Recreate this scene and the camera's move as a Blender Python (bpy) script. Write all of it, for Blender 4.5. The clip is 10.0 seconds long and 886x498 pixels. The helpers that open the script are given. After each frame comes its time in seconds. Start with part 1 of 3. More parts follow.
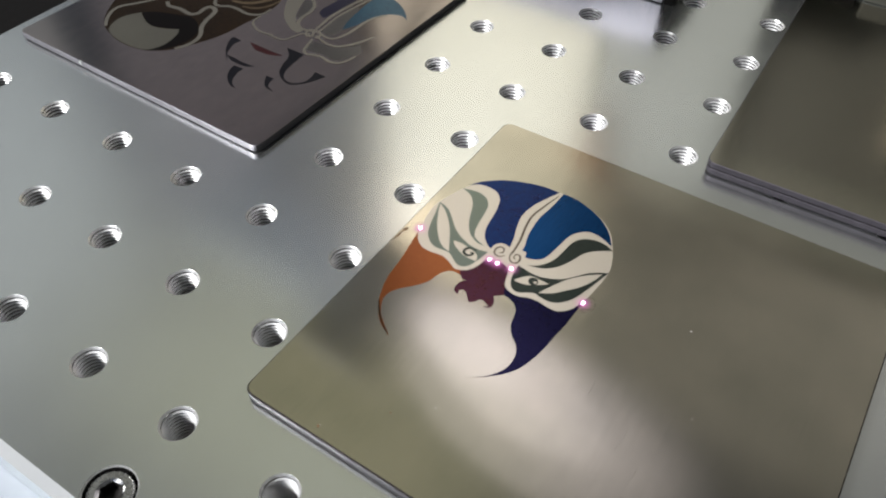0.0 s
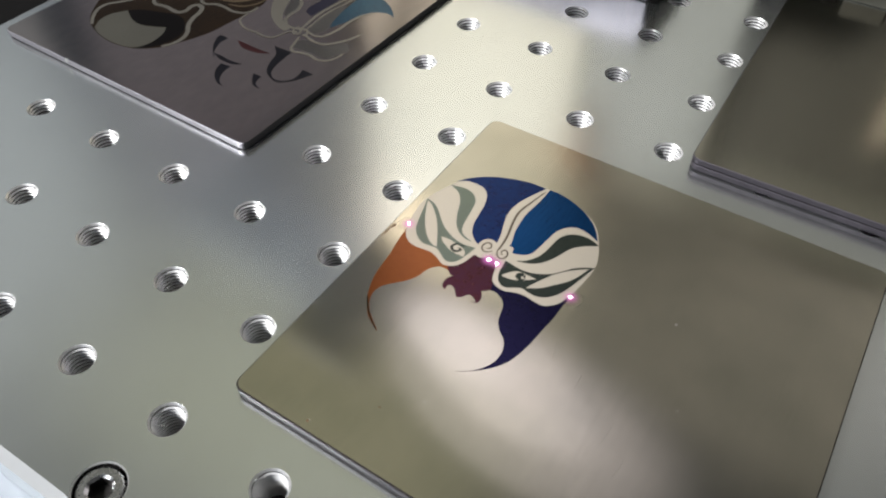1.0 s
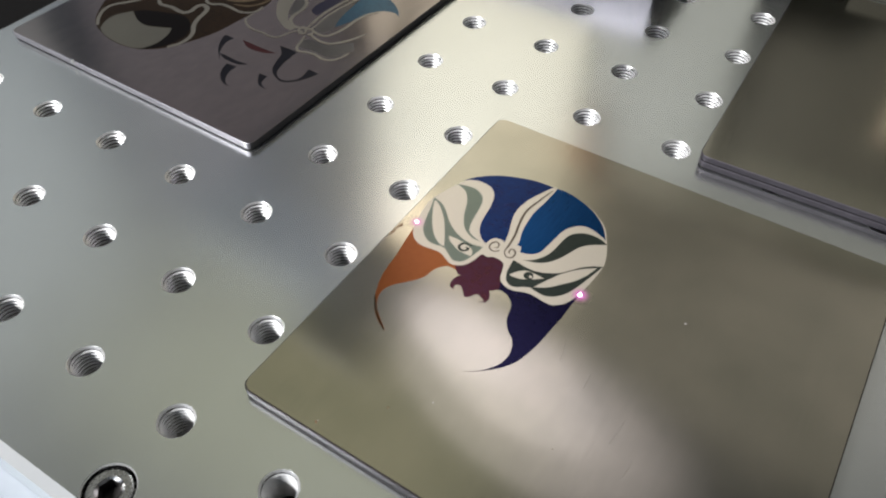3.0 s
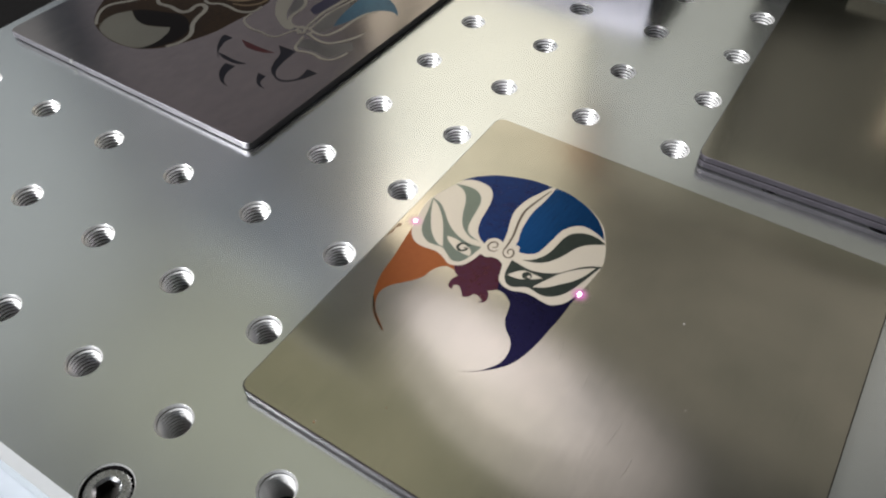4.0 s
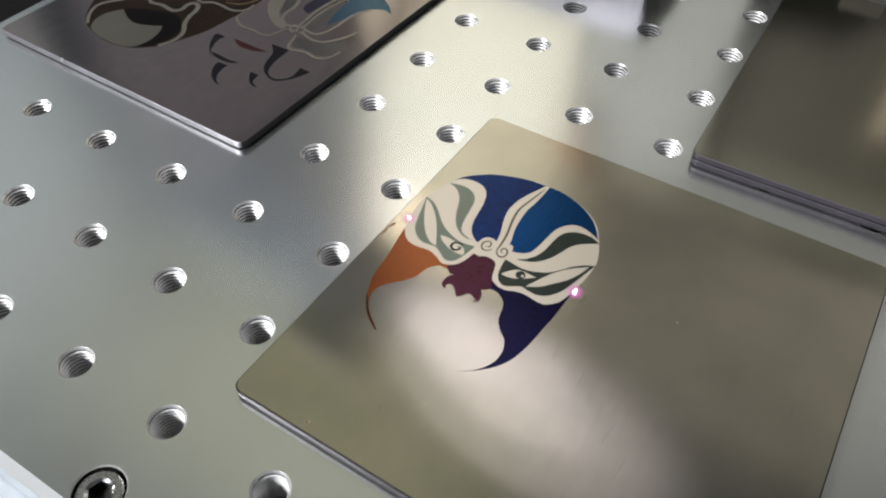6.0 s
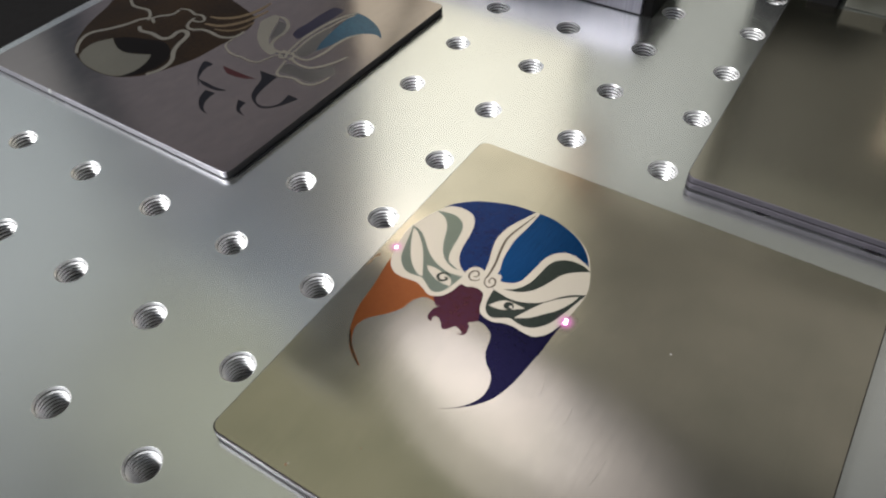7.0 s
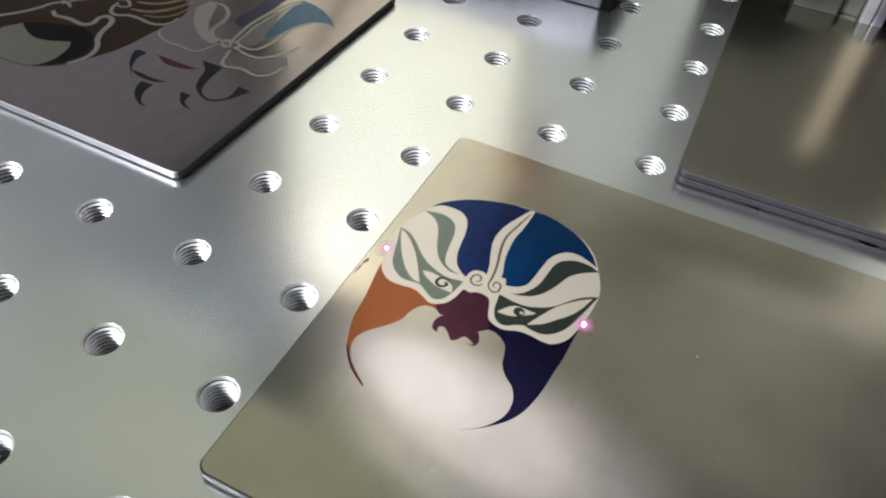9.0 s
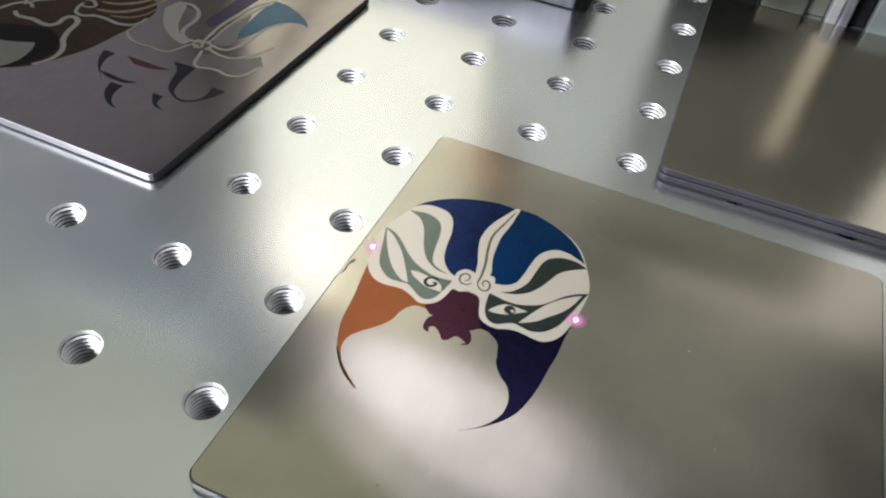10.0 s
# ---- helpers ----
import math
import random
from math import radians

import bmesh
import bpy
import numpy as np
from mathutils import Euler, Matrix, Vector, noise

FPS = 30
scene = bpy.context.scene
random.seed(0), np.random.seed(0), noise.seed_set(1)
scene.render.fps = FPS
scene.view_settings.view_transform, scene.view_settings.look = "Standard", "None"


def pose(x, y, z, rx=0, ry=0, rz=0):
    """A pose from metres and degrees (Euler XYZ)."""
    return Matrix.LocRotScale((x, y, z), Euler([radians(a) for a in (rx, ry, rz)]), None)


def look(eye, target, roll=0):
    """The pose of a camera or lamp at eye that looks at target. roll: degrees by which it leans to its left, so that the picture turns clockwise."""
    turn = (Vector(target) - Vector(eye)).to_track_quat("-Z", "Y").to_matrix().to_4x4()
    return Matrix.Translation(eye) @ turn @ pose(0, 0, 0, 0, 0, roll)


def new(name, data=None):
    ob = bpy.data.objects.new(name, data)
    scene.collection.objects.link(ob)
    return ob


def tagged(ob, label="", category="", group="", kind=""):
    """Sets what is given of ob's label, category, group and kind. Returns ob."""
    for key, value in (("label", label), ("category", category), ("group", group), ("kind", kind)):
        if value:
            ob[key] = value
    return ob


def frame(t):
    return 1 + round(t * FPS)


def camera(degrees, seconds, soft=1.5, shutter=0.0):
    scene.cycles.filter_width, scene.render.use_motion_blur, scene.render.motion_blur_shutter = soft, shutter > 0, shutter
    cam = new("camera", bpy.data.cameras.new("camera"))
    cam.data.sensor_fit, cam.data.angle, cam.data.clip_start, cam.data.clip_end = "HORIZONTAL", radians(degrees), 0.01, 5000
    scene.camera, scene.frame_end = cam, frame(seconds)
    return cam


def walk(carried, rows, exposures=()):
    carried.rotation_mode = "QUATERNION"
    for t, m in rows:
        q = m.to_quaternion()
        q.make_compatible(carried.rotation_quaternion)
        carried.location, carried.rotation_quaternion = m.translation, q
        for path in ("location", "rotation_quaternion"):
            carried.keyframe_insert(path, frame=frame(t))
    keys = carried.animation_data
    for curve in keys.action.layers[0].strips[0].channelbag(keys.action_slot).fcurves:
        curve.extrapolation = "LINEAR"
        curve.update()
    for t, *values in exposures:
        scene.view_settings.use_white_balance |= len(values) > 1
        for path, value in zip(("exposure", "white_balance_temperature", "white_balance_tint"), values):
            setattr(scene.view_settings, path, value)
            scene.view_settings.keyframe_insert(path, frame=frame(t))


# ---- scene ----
cam = camera(59.91, 10.0, soft=2.2)
PATH = [
    (0, (0.08178, -0.06023, 0.12599), (-0.29371, 0.51357, -0.60185), -0.00),
    (0.5, (0.08265, -0.06127, 0.12649), (-0.27938, 0.52108, -0.60138), 0.75),
    (1, (0.08256, -0.06133, 0.12632), (-0.27960, 0.52031, -0.60205), 0.67),
    (1.5, (0.08184, -0.06099, 0.12578), (-0.28235, 0.51777, -0.60388), 0.35),
    (2, (0.08220, -0.06093, 0.12646), (-0.28382, 0.52137, -0.59946), 0.21),
    (2.5, (0.08174, -0.06113, 0.12622), (-0.28517, 0.51699, -0.60257), -0.02),
    (4, (0.08201, -0.06068, 0.12619), (-0.28459, 0.51485, -0.60481), -0.07),
    (4.5, (0.08158, -0.06038, 0.12567), (-0.27907, 0.51894, -0.60530), 0.29),
    (5, (0.08204, -0.06031, 0.12586), (-0.27712, 0.52032, -0.60481), 0.39),
    (5.5, (0.08201, -0.06033, 0.12602), (-0.27725, 0.51863, -0.60592), 0.31),
    (6.8, (0.08240, -0.05789, 0.12644), (-0.28561, 0.51644, -0.60480), -0.61),
    (7, (0.08399, -0.05267, 0.12510), (-0.29739, 0.52882, -0.59352), -1.55),
    (7.2, (0.08691, -0.04727, 0.12034), (-0.28989, 0.52487, -0.60814), -1.83),
    (7.5, (0.08714, -0.04287, 0.11872), (-0.26266, 0.52959, -0.62285), -0.36),
    (8, (0.08501, -0.04300, 0.11819), (-0.26161, 0.53965, -0.61691), 0.05),
    (8.3, (0.07822, -0.04477, 0.11606), (-0.21592, 0.55624, -0.62709), 3.37),
    (8.5, (0.07427, -0.04775, 0.11572), (-0.21834, 0.56870, -0.61529), 3.84),
    (8.7, (0.06884, -0.05226, 0.11415), (-0.21129, 0.58301, -0.60554), 4.68),
    (9, (0.06013, -0.05454, 0.11222), (-0.20072, 0.60415, -0.59353), 5.23),
    (9.5, (0.05700, -0.05593, 0.10959), (-0.17423, 0.62318, -0.58708), 6.39),
    (10, (0.05538, -0.05616, 0.10897), (-0.16257, 0.62948, -0.58557), 7.03),
]
walk(cam, [(t, look(eye, target, roll)) for t, eye, target, roll in PATH], exposures=((0, -0.08, 6740, 12), (5.7, -0.07, 6740, 12), (7.0, 0.01, 6720, 12), (7.5, 0.06, 6690, 12), (8.5, 0.12, 6620, 11.5), (9, 0.13, 6520, 10.5), (9.5, 0.19, 6450, 10), (10, 0.18, 6430, 10)))

# ---- world and large lights ----
world = bpy.data.worlds.new("room_air")
scene.world = world
world.use_nodes = True
world.node_tree.nodes["Background"].inputs["Color"].default_value = (0.75, 0.8, 0.85, 1)
world.node_tree.nodes["Background"].inputs["Strength"].default_value = 0.05


def area_lamp(name, eye, target, size, power, colour, shape="RECTANGLE", size_y=None):
    data = bpy.data.lights.new(name, "AREA")
    data.shape, data.size, data.size_y = shape, size, size_y or size
    data.energy, data.color = power, colour
    ob = new(name, data)
    ob.matrix_world = look(eye, target)
    return ob


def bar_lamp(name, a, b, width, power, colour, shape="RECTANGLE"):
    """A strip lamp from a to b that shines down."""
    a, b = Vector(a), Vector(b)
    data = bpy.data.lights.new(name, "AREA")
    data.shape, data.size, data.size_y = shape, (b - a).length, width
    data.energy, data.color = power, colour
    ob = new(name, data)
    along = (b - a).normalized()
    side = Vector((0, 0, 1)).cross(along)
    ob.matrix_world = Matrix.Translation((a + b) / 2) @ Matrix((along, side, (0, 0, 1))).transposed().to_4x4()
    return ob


# a compact work light beside the machine, added fills, the marking head's lamps
area_lamp("work_light", (-0.86, -1.18, 1.45), (0.0, 0.05, 0), 0.42, 66, (0.95, 0.98, 1.0), size_y=0.36)
# unseen glowing wall areas, added to brighten the table's and plates' reflections
area_lamp("wall_fill", (-2.15, 0.25, 1.65), (0.0, 0.25, 1.65), 1.7, 3.0, (0.92, 0.98, 1.0), size_y=1.3)
area_lamp("wall_fill", (-2.15, 1.90, 1.65), (0.0, 1.90, 1.65), 1.30, 1.05, (0.98, 0.92, 1.0), size_y=1.3)
# broad ceiling glows, unseen and added to lift what the metal reflects
area_lamp("ceiling_fill", (-1.2, 0.93, 2.35), (-1.2, 0.93, 0), 1.7, 1.8, (0.98, 1.0, 0.71), size_y=1.0)
area_lamp("ceiling_fill", (0.10, 2.09, 2.35), (0.10, 2.09, 0), 1.7, 0.95, (1.0, 0.97, 0.88), size_y=0.95)
area_lamp("wall_fill", (0.68, 2.59, 1.75), (0.68, 0.0, 1.75), 1.0, 2.8, (1.0, 0.97, 0.93), size_y=1.1)
area_lamp("wall_fill", (-0.30, 2.59, 1.75), (-0.30, 0.0, 1.75), 0.9, 0.35, (1.0, 0.97, 0.91), size_y=1.1)
COLUMN_Y = 0.212
# invented glows behind the table: warm patch, glare spot and amber patch
area_lamp("panel_fill", (-0.0785, COLUMN_Y - 0.003, 0.074), (-0.0785, 0.0, 0.074), 0.117, 0.0022, (1.0, 0.79, 0.59), size_y=0.098)
area_lamp("glare_fill", (-0.110, COLUMN_Y - 0.005, 0.208), (-0.110, 0.0, 0.208), 0.046, 0.0118, (1.0, 0.84, 0.72), "ELLIPSE", 0.062)
area_lamp("amber_fill", (-0.0145, COLUMN_Y - 0.004, 0.106), (-0.0145, 0.0, 0.106), 0.013, 0.00045, (1.0, 0.42, 0.20), size_y=0.03)
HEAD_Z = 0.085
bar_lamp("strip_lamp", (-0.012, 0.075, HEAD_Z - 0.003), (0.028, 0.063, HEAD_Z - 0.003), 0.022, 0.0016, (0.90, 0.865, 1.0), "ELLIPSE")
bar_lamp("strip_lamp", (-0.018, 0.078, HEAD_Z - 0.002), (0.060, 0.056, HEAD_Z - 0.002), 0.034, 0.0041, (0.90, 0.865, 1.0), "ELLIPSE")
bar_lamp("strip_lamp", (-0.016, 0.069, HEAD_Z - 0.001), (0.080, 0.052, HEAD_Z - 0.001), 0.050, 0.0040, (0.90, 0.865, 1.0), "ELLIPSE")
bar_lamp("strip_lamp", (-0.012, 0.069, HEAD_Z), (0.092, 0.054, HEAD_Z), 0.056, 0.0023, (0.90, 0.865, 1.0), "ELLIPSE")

# ---- materials ----


def material(name, colour, rough=0.4, metal=0.0, vary=0.06, scale=600.0, rough_vary=0.08, bump=0.0, stretch=(1, 1, 1), large=40.0, second=None, emit=None, aniso=0.0, coat=0.0, coat_ior=1.75, coat_rough=0.22, wave=0.0, detail=4, grain=1.0):
    """Principled surface with fine grain and broad stains, in the thing's own space."""
    m = bpy.data.materials.new(name)
    m.use_nodes = True
    n, l = m.node_tree.nodes, m.node_tree.links
    b = n["Principled BSDF"]
    b.inputs["Metallic"].default_value = metal
    if coat:
        b.inputs["Coat Weight"].default_value, b.inputs["Coat Roughness"].default_value, b.inputs["Coat IOR"].default_value = coat, coat_rough, coat_ior
    if aniso:
        b.inputs["Anisotropic"].default_value = aniso
        tan = n.new("ShaderNodeTangent")
        tan.direction_type = "UV_MAP"
        l.new(tan.outputs["Tangent"], b.inputs["Tangent"])
    co = n.new("ShaderNodeTexCoord")
    mp = n.new("ShaderNodeMapping")
    mp.inputs["Scale"].default_value = stretch
    l.new(co.outputs["Object"], mp.inputs["Vector"])
    fine, broad = n.new("ShaderNodeTexNoise"), n.new("ShaderNodeTexNoise")
    fine.inputs["Scale"].default_value, fine.inputs["Detail"].default_value = scale, detail
    broad.inputs["Scale"].default_value, broad.inputs["Detail"].default_value = large, 3
    l.new(mp.outputs["Vector"], fine.inputs["Vector"])
    l.new(co.outputs["Object"], broad.inputs["Vector"])
    fade, add = n.new("ShaderNodeMath"), n.new("ShaderNodeMath")
    fade.operation, add.operation = "MULTIPLY_ADD", "ADD"
    fade.inputs[1].default_value, fade.inputs[2].default_value = grain, 0.5 * (1 - grain)
    l.new(fine.outputs["Fac"], fade.inputs[0])
    l.new(fade.outputs[0], add.inputs[0])
    l.new(broad.outputs["Fac"], add.inputs[1])
    ramp = n.new("ShaderNodeMapRange")
    ramp.inputs["From Min"].default_value, ramp.inputs["From Max"].default_value = 0.6, 1.4
    l.new(add.outputs[0], ramp.inputs["Value"])
    mix = n.new("ShaderNodeMix")
    mix.data_type = "RGBA"
    second = second or tuple(min(1, c * (1 + vary)) for c in colour)
    first = tuple(c * (1 - vary) for c in colour)
    mix.inputs["A"].default_value, mix.inputs["B"].default_value = (*first, 1), (*second, 1)
    l.new(ramp.outputs["Result"], mix.inputs["Factor"])
    l.new(mix.outputs["Result"], b.inputs["Base Color"])
    rr = n.new("ShaderNodeMapRange")
    rr.inputs["From Min"].default_value, rr.inputs["From Max"].default_value = 0.6, 1.4
    rr.inputs["To Min"].default_value, rr.inputs["To Max"].default_value = max(0.02, rough - rough_vary), rough + rough_vary
    l.new(add.outputs[0], rr.inputs["Value"])
    l.new(rr.outputs["Result"], b.inputs["Roughness"])
    if bump:
        bp = n.new("ShaderNodeBump")
        bp.inputs["Strength"].default_value, bp.inputs["Distance"].default_value = bump, 0.00005
        l.new(fine.outputs["Fac"], bp.inputs["Height"])
        l.new(bp.outputs["Normal"], b.inputs["Normal"])
    if wave:
        # a sheet that is not quite flat: long shallow ripples along the grain
        wm, wn, wb = n.new("ShaderNodeMapping"), n.new("ShaderNodeTexNoise"), n.new("ShaderNodeBump")
        wm.inputs["Scale"].default_value = (1, 0.10, 1)
        wn.inputs["Scale"].default_value, wn.inputs["Detail"].default_value = 420, 3
        wb.inputs["Strength"].default_value, wb.inputs["Distance"].default_value = wave, 0.00005
        l.new(co.outputs["Object"], wm.inputs["Vector"])
        l.new(wm.outputs["Vector"], wn.inputs["Vector"])
        l.new(wn.outputs["Fac"], wb.inputs["Height"])
        l.new(wb.outputs["Normal"], b.inputs["Normal"])
    if emit:
        b.inputs["Emission Color"].default_value, b.inputs["Emission Strength"].default_value = (*emit[0], 1), emit[1]
    return m


ALU = material("anodised_aluminium", (0.738, 0.765, 0.750), 0.25, 0.97, 0.05, 450, 0.012, large=60, detail=1, grain=0.35)
ALU_CUT = material("cut_aluminium", (0.94, 0.94, 0.94), 0.36, 0.45, 0.04, 3000, 0.05, large=200)
STEEL = material("brushed_steel", (0.484, 0.472, 0.390), 0.185, 1.0, 0.24, 900, 0.04, 0.0, stretch=(6, 0.25, 1), large=48, grain=0.25, second=(0.612, 0.568, 0.470), aniso=0.70, wave=0.45)
PLAIN = material("plain_steel", (0.47, 0.445, 0.375), 0.15, 1.0, 0.10, 500, 0.03, 0.0, stretch=(3, 0.4, 1), large=30, aniso=0.35, wave=0.15)
STAINED = material("stained_steel", (0.372, 0.332, 0.312), 0.165, 1.0, 0.10, 300, 0.03, 0.0, stretch=(1.5, 0.7, 1), large=38, aniso=0.4, wave=0.10)
STEEL_EDGE = material("sheared_steel_edge", (0.036, 0.033, 0.040), 0.55, 0.8, 0.10, 1500, 0.08, 0.4, stretch=(0.3, 0.3, 4))
BRIGHT_EDGE = material("bright_sheared_edge", (0.27, 0.26, 0.29), 0.42, 0.85, 0.15, 1500, 0.08, 0.4, stretch=(0.3, 0.3, 4))
CHAMFER = material("turned_chamfer", (0.84, 0.84, 0.83), 0.36, 0.7, 0.05, 2500, 0.05, large=200)
# shade of thread roots, hole floors and screw sockets, put into the colour
ROOT = material("recess_shade", (0.055, 0.052, 0.050), 0.35, 0.6, 0.2, 1500)
DULL_EDGE = material("dull_steel_edge", (0.085, 0.078, 0.092), 0.6, 0.9, 0.5, 1500, 0.08, 0.5, stretch=(0.3, 0.3, 4))
LILAC = material("ground_steel", (0.34, 0.325, 0.37), 0.4, 0.7, 0.40, 1500, 0.08, 0.5, stretch=(1, 1, 0.03))
BEVEL = material("machined_bevel", (0.50, 0.51, 0.51), 0.5, 0.6, 0.04, 1500)
BURR = material("dark_burr", (0.022, 0.019, 0.018), 0.6, 0.2, 0.3, 1500)
# shade on one plate's right side, put into a near-black edge colour
DARK_EDGE = material("shaded_steel_edge", (0.010, 0.010, 0.011), 0.6, 0.0, 0.3, 800)
# contact shade under plates and block, painted as a near-black colour
GAP = material("gap_shade", (0.012, 0.011, 0.016), 0.9, 0.0, 0.3, 900)
BLACK = material("black_paint", (0.005, 0.0045, 0.0045), 0.8, 0.0, 0.2, 300)
BLACK.node_tree.nodes["Principled BSDF"].inputs["Specular IOR Level"].default_value = 0.15
BOLT = material("bolt_steel", (0.52, 0.52, 0.52), 0.28, 1.0, 0.06, 1500)
WALL = material("wall_paint", (0.175, 0.22, 0.30), 0.8, 0.0, 0.04, 30, large=2)
FLOOR = material("workshop_floor", (0.22, 0.22, 0.21), 0.6, 0.0, 0.15, 40, large=3)
BED = material("machine_bed_paint", (0.42, 0.46, 0.52), 0.4, 0.2, 0.05, 300)
DRAPE = material("dark_curtain", (0.10, 0.10, 0.10), 0.9, 0.0, 0.2, 60, large=4)
WALL_BLUE = material("pale_wall_paint", (0.32, 0.31, 0.28), 0.8, 0.0, 0.05, 30, large=2)
BEIGE = material("beige_board_paint", (0.74, 0.68, 0.53), 0.5, 0.0, 0.05, 200)
WHITE = material("white_powder_coat", (0.30, 0.295, 0.30), 0.4, 0.0, 0.03, 400)
GREY = material("grey_powder_coat", (0.15, 0.165, 0.16), 0.5, 0.0, 0.06, 400)
TAN = material("beige_powder_coat", (0.055, 0.054, 0.042), 0.5, 0.0, 0.06, 400)
TAN_STRIP = material("tan_strip_paint", (0.62, 0.53, 0.42), 0.5, 0.0, 0.06, 400)
DRAB = material("drab_paint", (0.19, 0.187, 0.155), 0.5, 0.0, 0.06, 300)
PUTTY = material("putty_paint", (0.31, 0.305, 0.265), 0.5, 0.0, 0.05, 300)
DRAB_BLUE = material("dim_blue_grey_paint", (0.15, 0.163, 0.172), 0.5, 0.0, 0.08, 300)
CEILING = material("ceiling_paint", (0.32, 0.335, 0.335), 0.8, 0.0, 0.05, 30, large=2)
STEEL_BLUE = material("blue_grey_paint", (0.42, 0.47, 0.58), 0.5, 0.0, 0.08, 300)
SLATE = material("slate_paint", (0.086, 0.084, 0.068), 0.5, 0.0, 0.1, 400)


# ---- helpers ----
def mesh_from(name, verts, faces, mats=(), index=None, smooth=False):
    me = bpy.data.meshes.new(name)
    me.from_pydata(verts, [], faces)
    for m in mats:
        me.materials.append(m)
    if index:
        me.polygons.foreach_set("material_index", index)
    if smooth:
        me.polygons.foreach_set("use_smooth", [True] * len(faces))
    me.update()
    return me


def part(name, bm, mat, parent=None, label="", at=None):
    """Links a bmesh, or a mesh, as one object under a thing or a part."""
    if isinstance(bm, bmesh.types.BMesh):
        me = bpy.data.meshes.new(name)
        bmesh.ops.recalc_face_normals(bm, faces=bm.faces)
        bm.to_mesh(me)
        bm.free()
        me.materials.append(mat)
    else:
        me = bm
    ob = new(name, me)
    if at is not None:
        ob.matrix_basis = at
    ob.parent = parent
    if label:
        ob["label"] = label
    return ob


def block(x0, x1, y0, y1, z0, z1, bevel=0.0, segments=2):
    bm = bmesh.new()
    bmesh.ops.create_cube(bm, size=1, matrix=Matrix.Translation(((x0 + x1) / 2, (y0 + y1) / 2, (z0 + z1) / 2)) @ Matrix.Diagonal((x1 - x0, y1 - y0, z1 - z0, 1)))
    if bevel:
        bmesh.ops.bevel(bm, geom=bm.edges[:], offset=bevel, segments=segments, affect="EDGES", profile=0.5)
    return bm


def lathe(name, profile, mats, index=None, segments=32, smooth=True, split=False):
    """A turned mesh about z from (radius, z) pairs; radius 0 closes it."""
    verts, faces, idx = [], [], []
    rings = []
    if split:
        profile = [q for a, b in zip(profile, profile[1:]) for q in (a, b)]
    for r, z in profile:
        if r <= 0:
            rings.append([len(verts)])
            verts.append((0, 0, z))
        else:
            rings.append(list(range(len(verts), len(verts) + segments)))
            verts += [(r * math.cos(2 * math.pi * k / segments), r * math.sin(2 * math.pi * k / segments), z) for k in range(segments)]
    for k, (a, b) in enumerate(zip(rings, rings[1:])):
        if split and k % 2:
            continue
        for s in range(segments):
            e = (s + 1) % segments
            if len(a) == 1:
                faces.append((a[0], b[s], b[e]))
            elif len(b) == 1:
                faces.append((a[s], b[0], a[e]))
            else:
                faces.append((a[s], b[s], b[e], a[e]))
            idx.append(index[k // 2 if split else k] if index else 0)
    return mesh_from(name, verts, faces, mats, idx, smooth)


def rounded_outline(w, h, r, n=6):
    pts = []
    for cx, cy, a0 in ((w - r, h - r, 0), (r, h - r, 90), (r, r, 180), (w - r, r, 270)):
        for k in range(n + 1):
            a = radians(a0 + 90 * k / n)
            pts.append((cx + r * math.cos(a), cy + r * math.sin(a)))
    return pts


# ---- the room and the machine bed ----
ROOM = (-2.2, 2.0, -1.6, 2.6, -0.95, 2.4)


def room():
    x0, x1, y0, y1, z0, z1 = ROOM
    t = 0.1
    for name, b, m in (("wall_west", (x0 - t, x0, y0, y1, z0, z1), WALL), ("wall_east", (x1, x1 + t, y0, y1, z0, z1), DRAPE),
                       ("wall_north", (x0 - t, x1 + t, y1, y1 + t, z0, z1), WALL_BLUE), ("wall_south", (x0 - t, x1 + t, y0 - t, y0, z0, z1), WALL),
                       ("floor", (x0 - t, x1 + t, y0 - t, y1 + t, z0 - t, z0), FLOOR), ("ceiling", (x0 - t, x1 + t, y0 - t, y1 + t, z1, z1 + t), CEILING)):
        ob = part(name, block(*b), m)
        tagged(ob, "plain painted " + name.split("_")[0] + " of the workshop", name.split("_")[0], kind="structure")


room()

BED_TOP = -0.014
bed = part("machine_bed", block(-0.152, 0.45, -0.30, 0.60, -0.95, BED_TOP, 0.004), BED)
tagged(bed, "blue-grey painted machine bed under the aluminium work table", "machine bed")

# black slab added here so the space left of the table stays dark
way = part("dark_side_slab", block(-0.45, -0.1535, -0.30, 0.60, -0.95, -0.022, 0.003), BLACK)
tagged(way, "black slab added beside the work table to keep that side dark", "way cover")

# ---- the drilled work table ----
P = 0.025
X0, X1, Y0, Y1 = -0.1475, 0.1875, -0.047, 0.2375
COLS, LINES = range(-5, 8), range(-1, 10)
RIM = 0.0037
SEG = 32
BOLTS = [(i * P, -0.041) for i in (-4, 0, 4)]


def drilled_top():
    """The table's top sheet, ringed round every hole, with its edges and underside."""
    verts, faces = [], []

    def ring_cell(x0, x1, y0, y1, cx, cy, r):
        circle, border = [], []
        for k in range(SEG):
            a = 2 * math.pi * k / SEG
            c, s = math.cos(a), math.sin(a)
            circle.append((cx + r * c, cy + r * s, 0))
            reach = min(((x1 if c > 0 else x0) - cx) / c if abs(c) > 1e-9 else 9, ((y1 if s > 0 else y0) - cy) / s if abs(s) > 1e-9 else 9)
            border.append([cx + reach * c, cy + reach * s, 0])
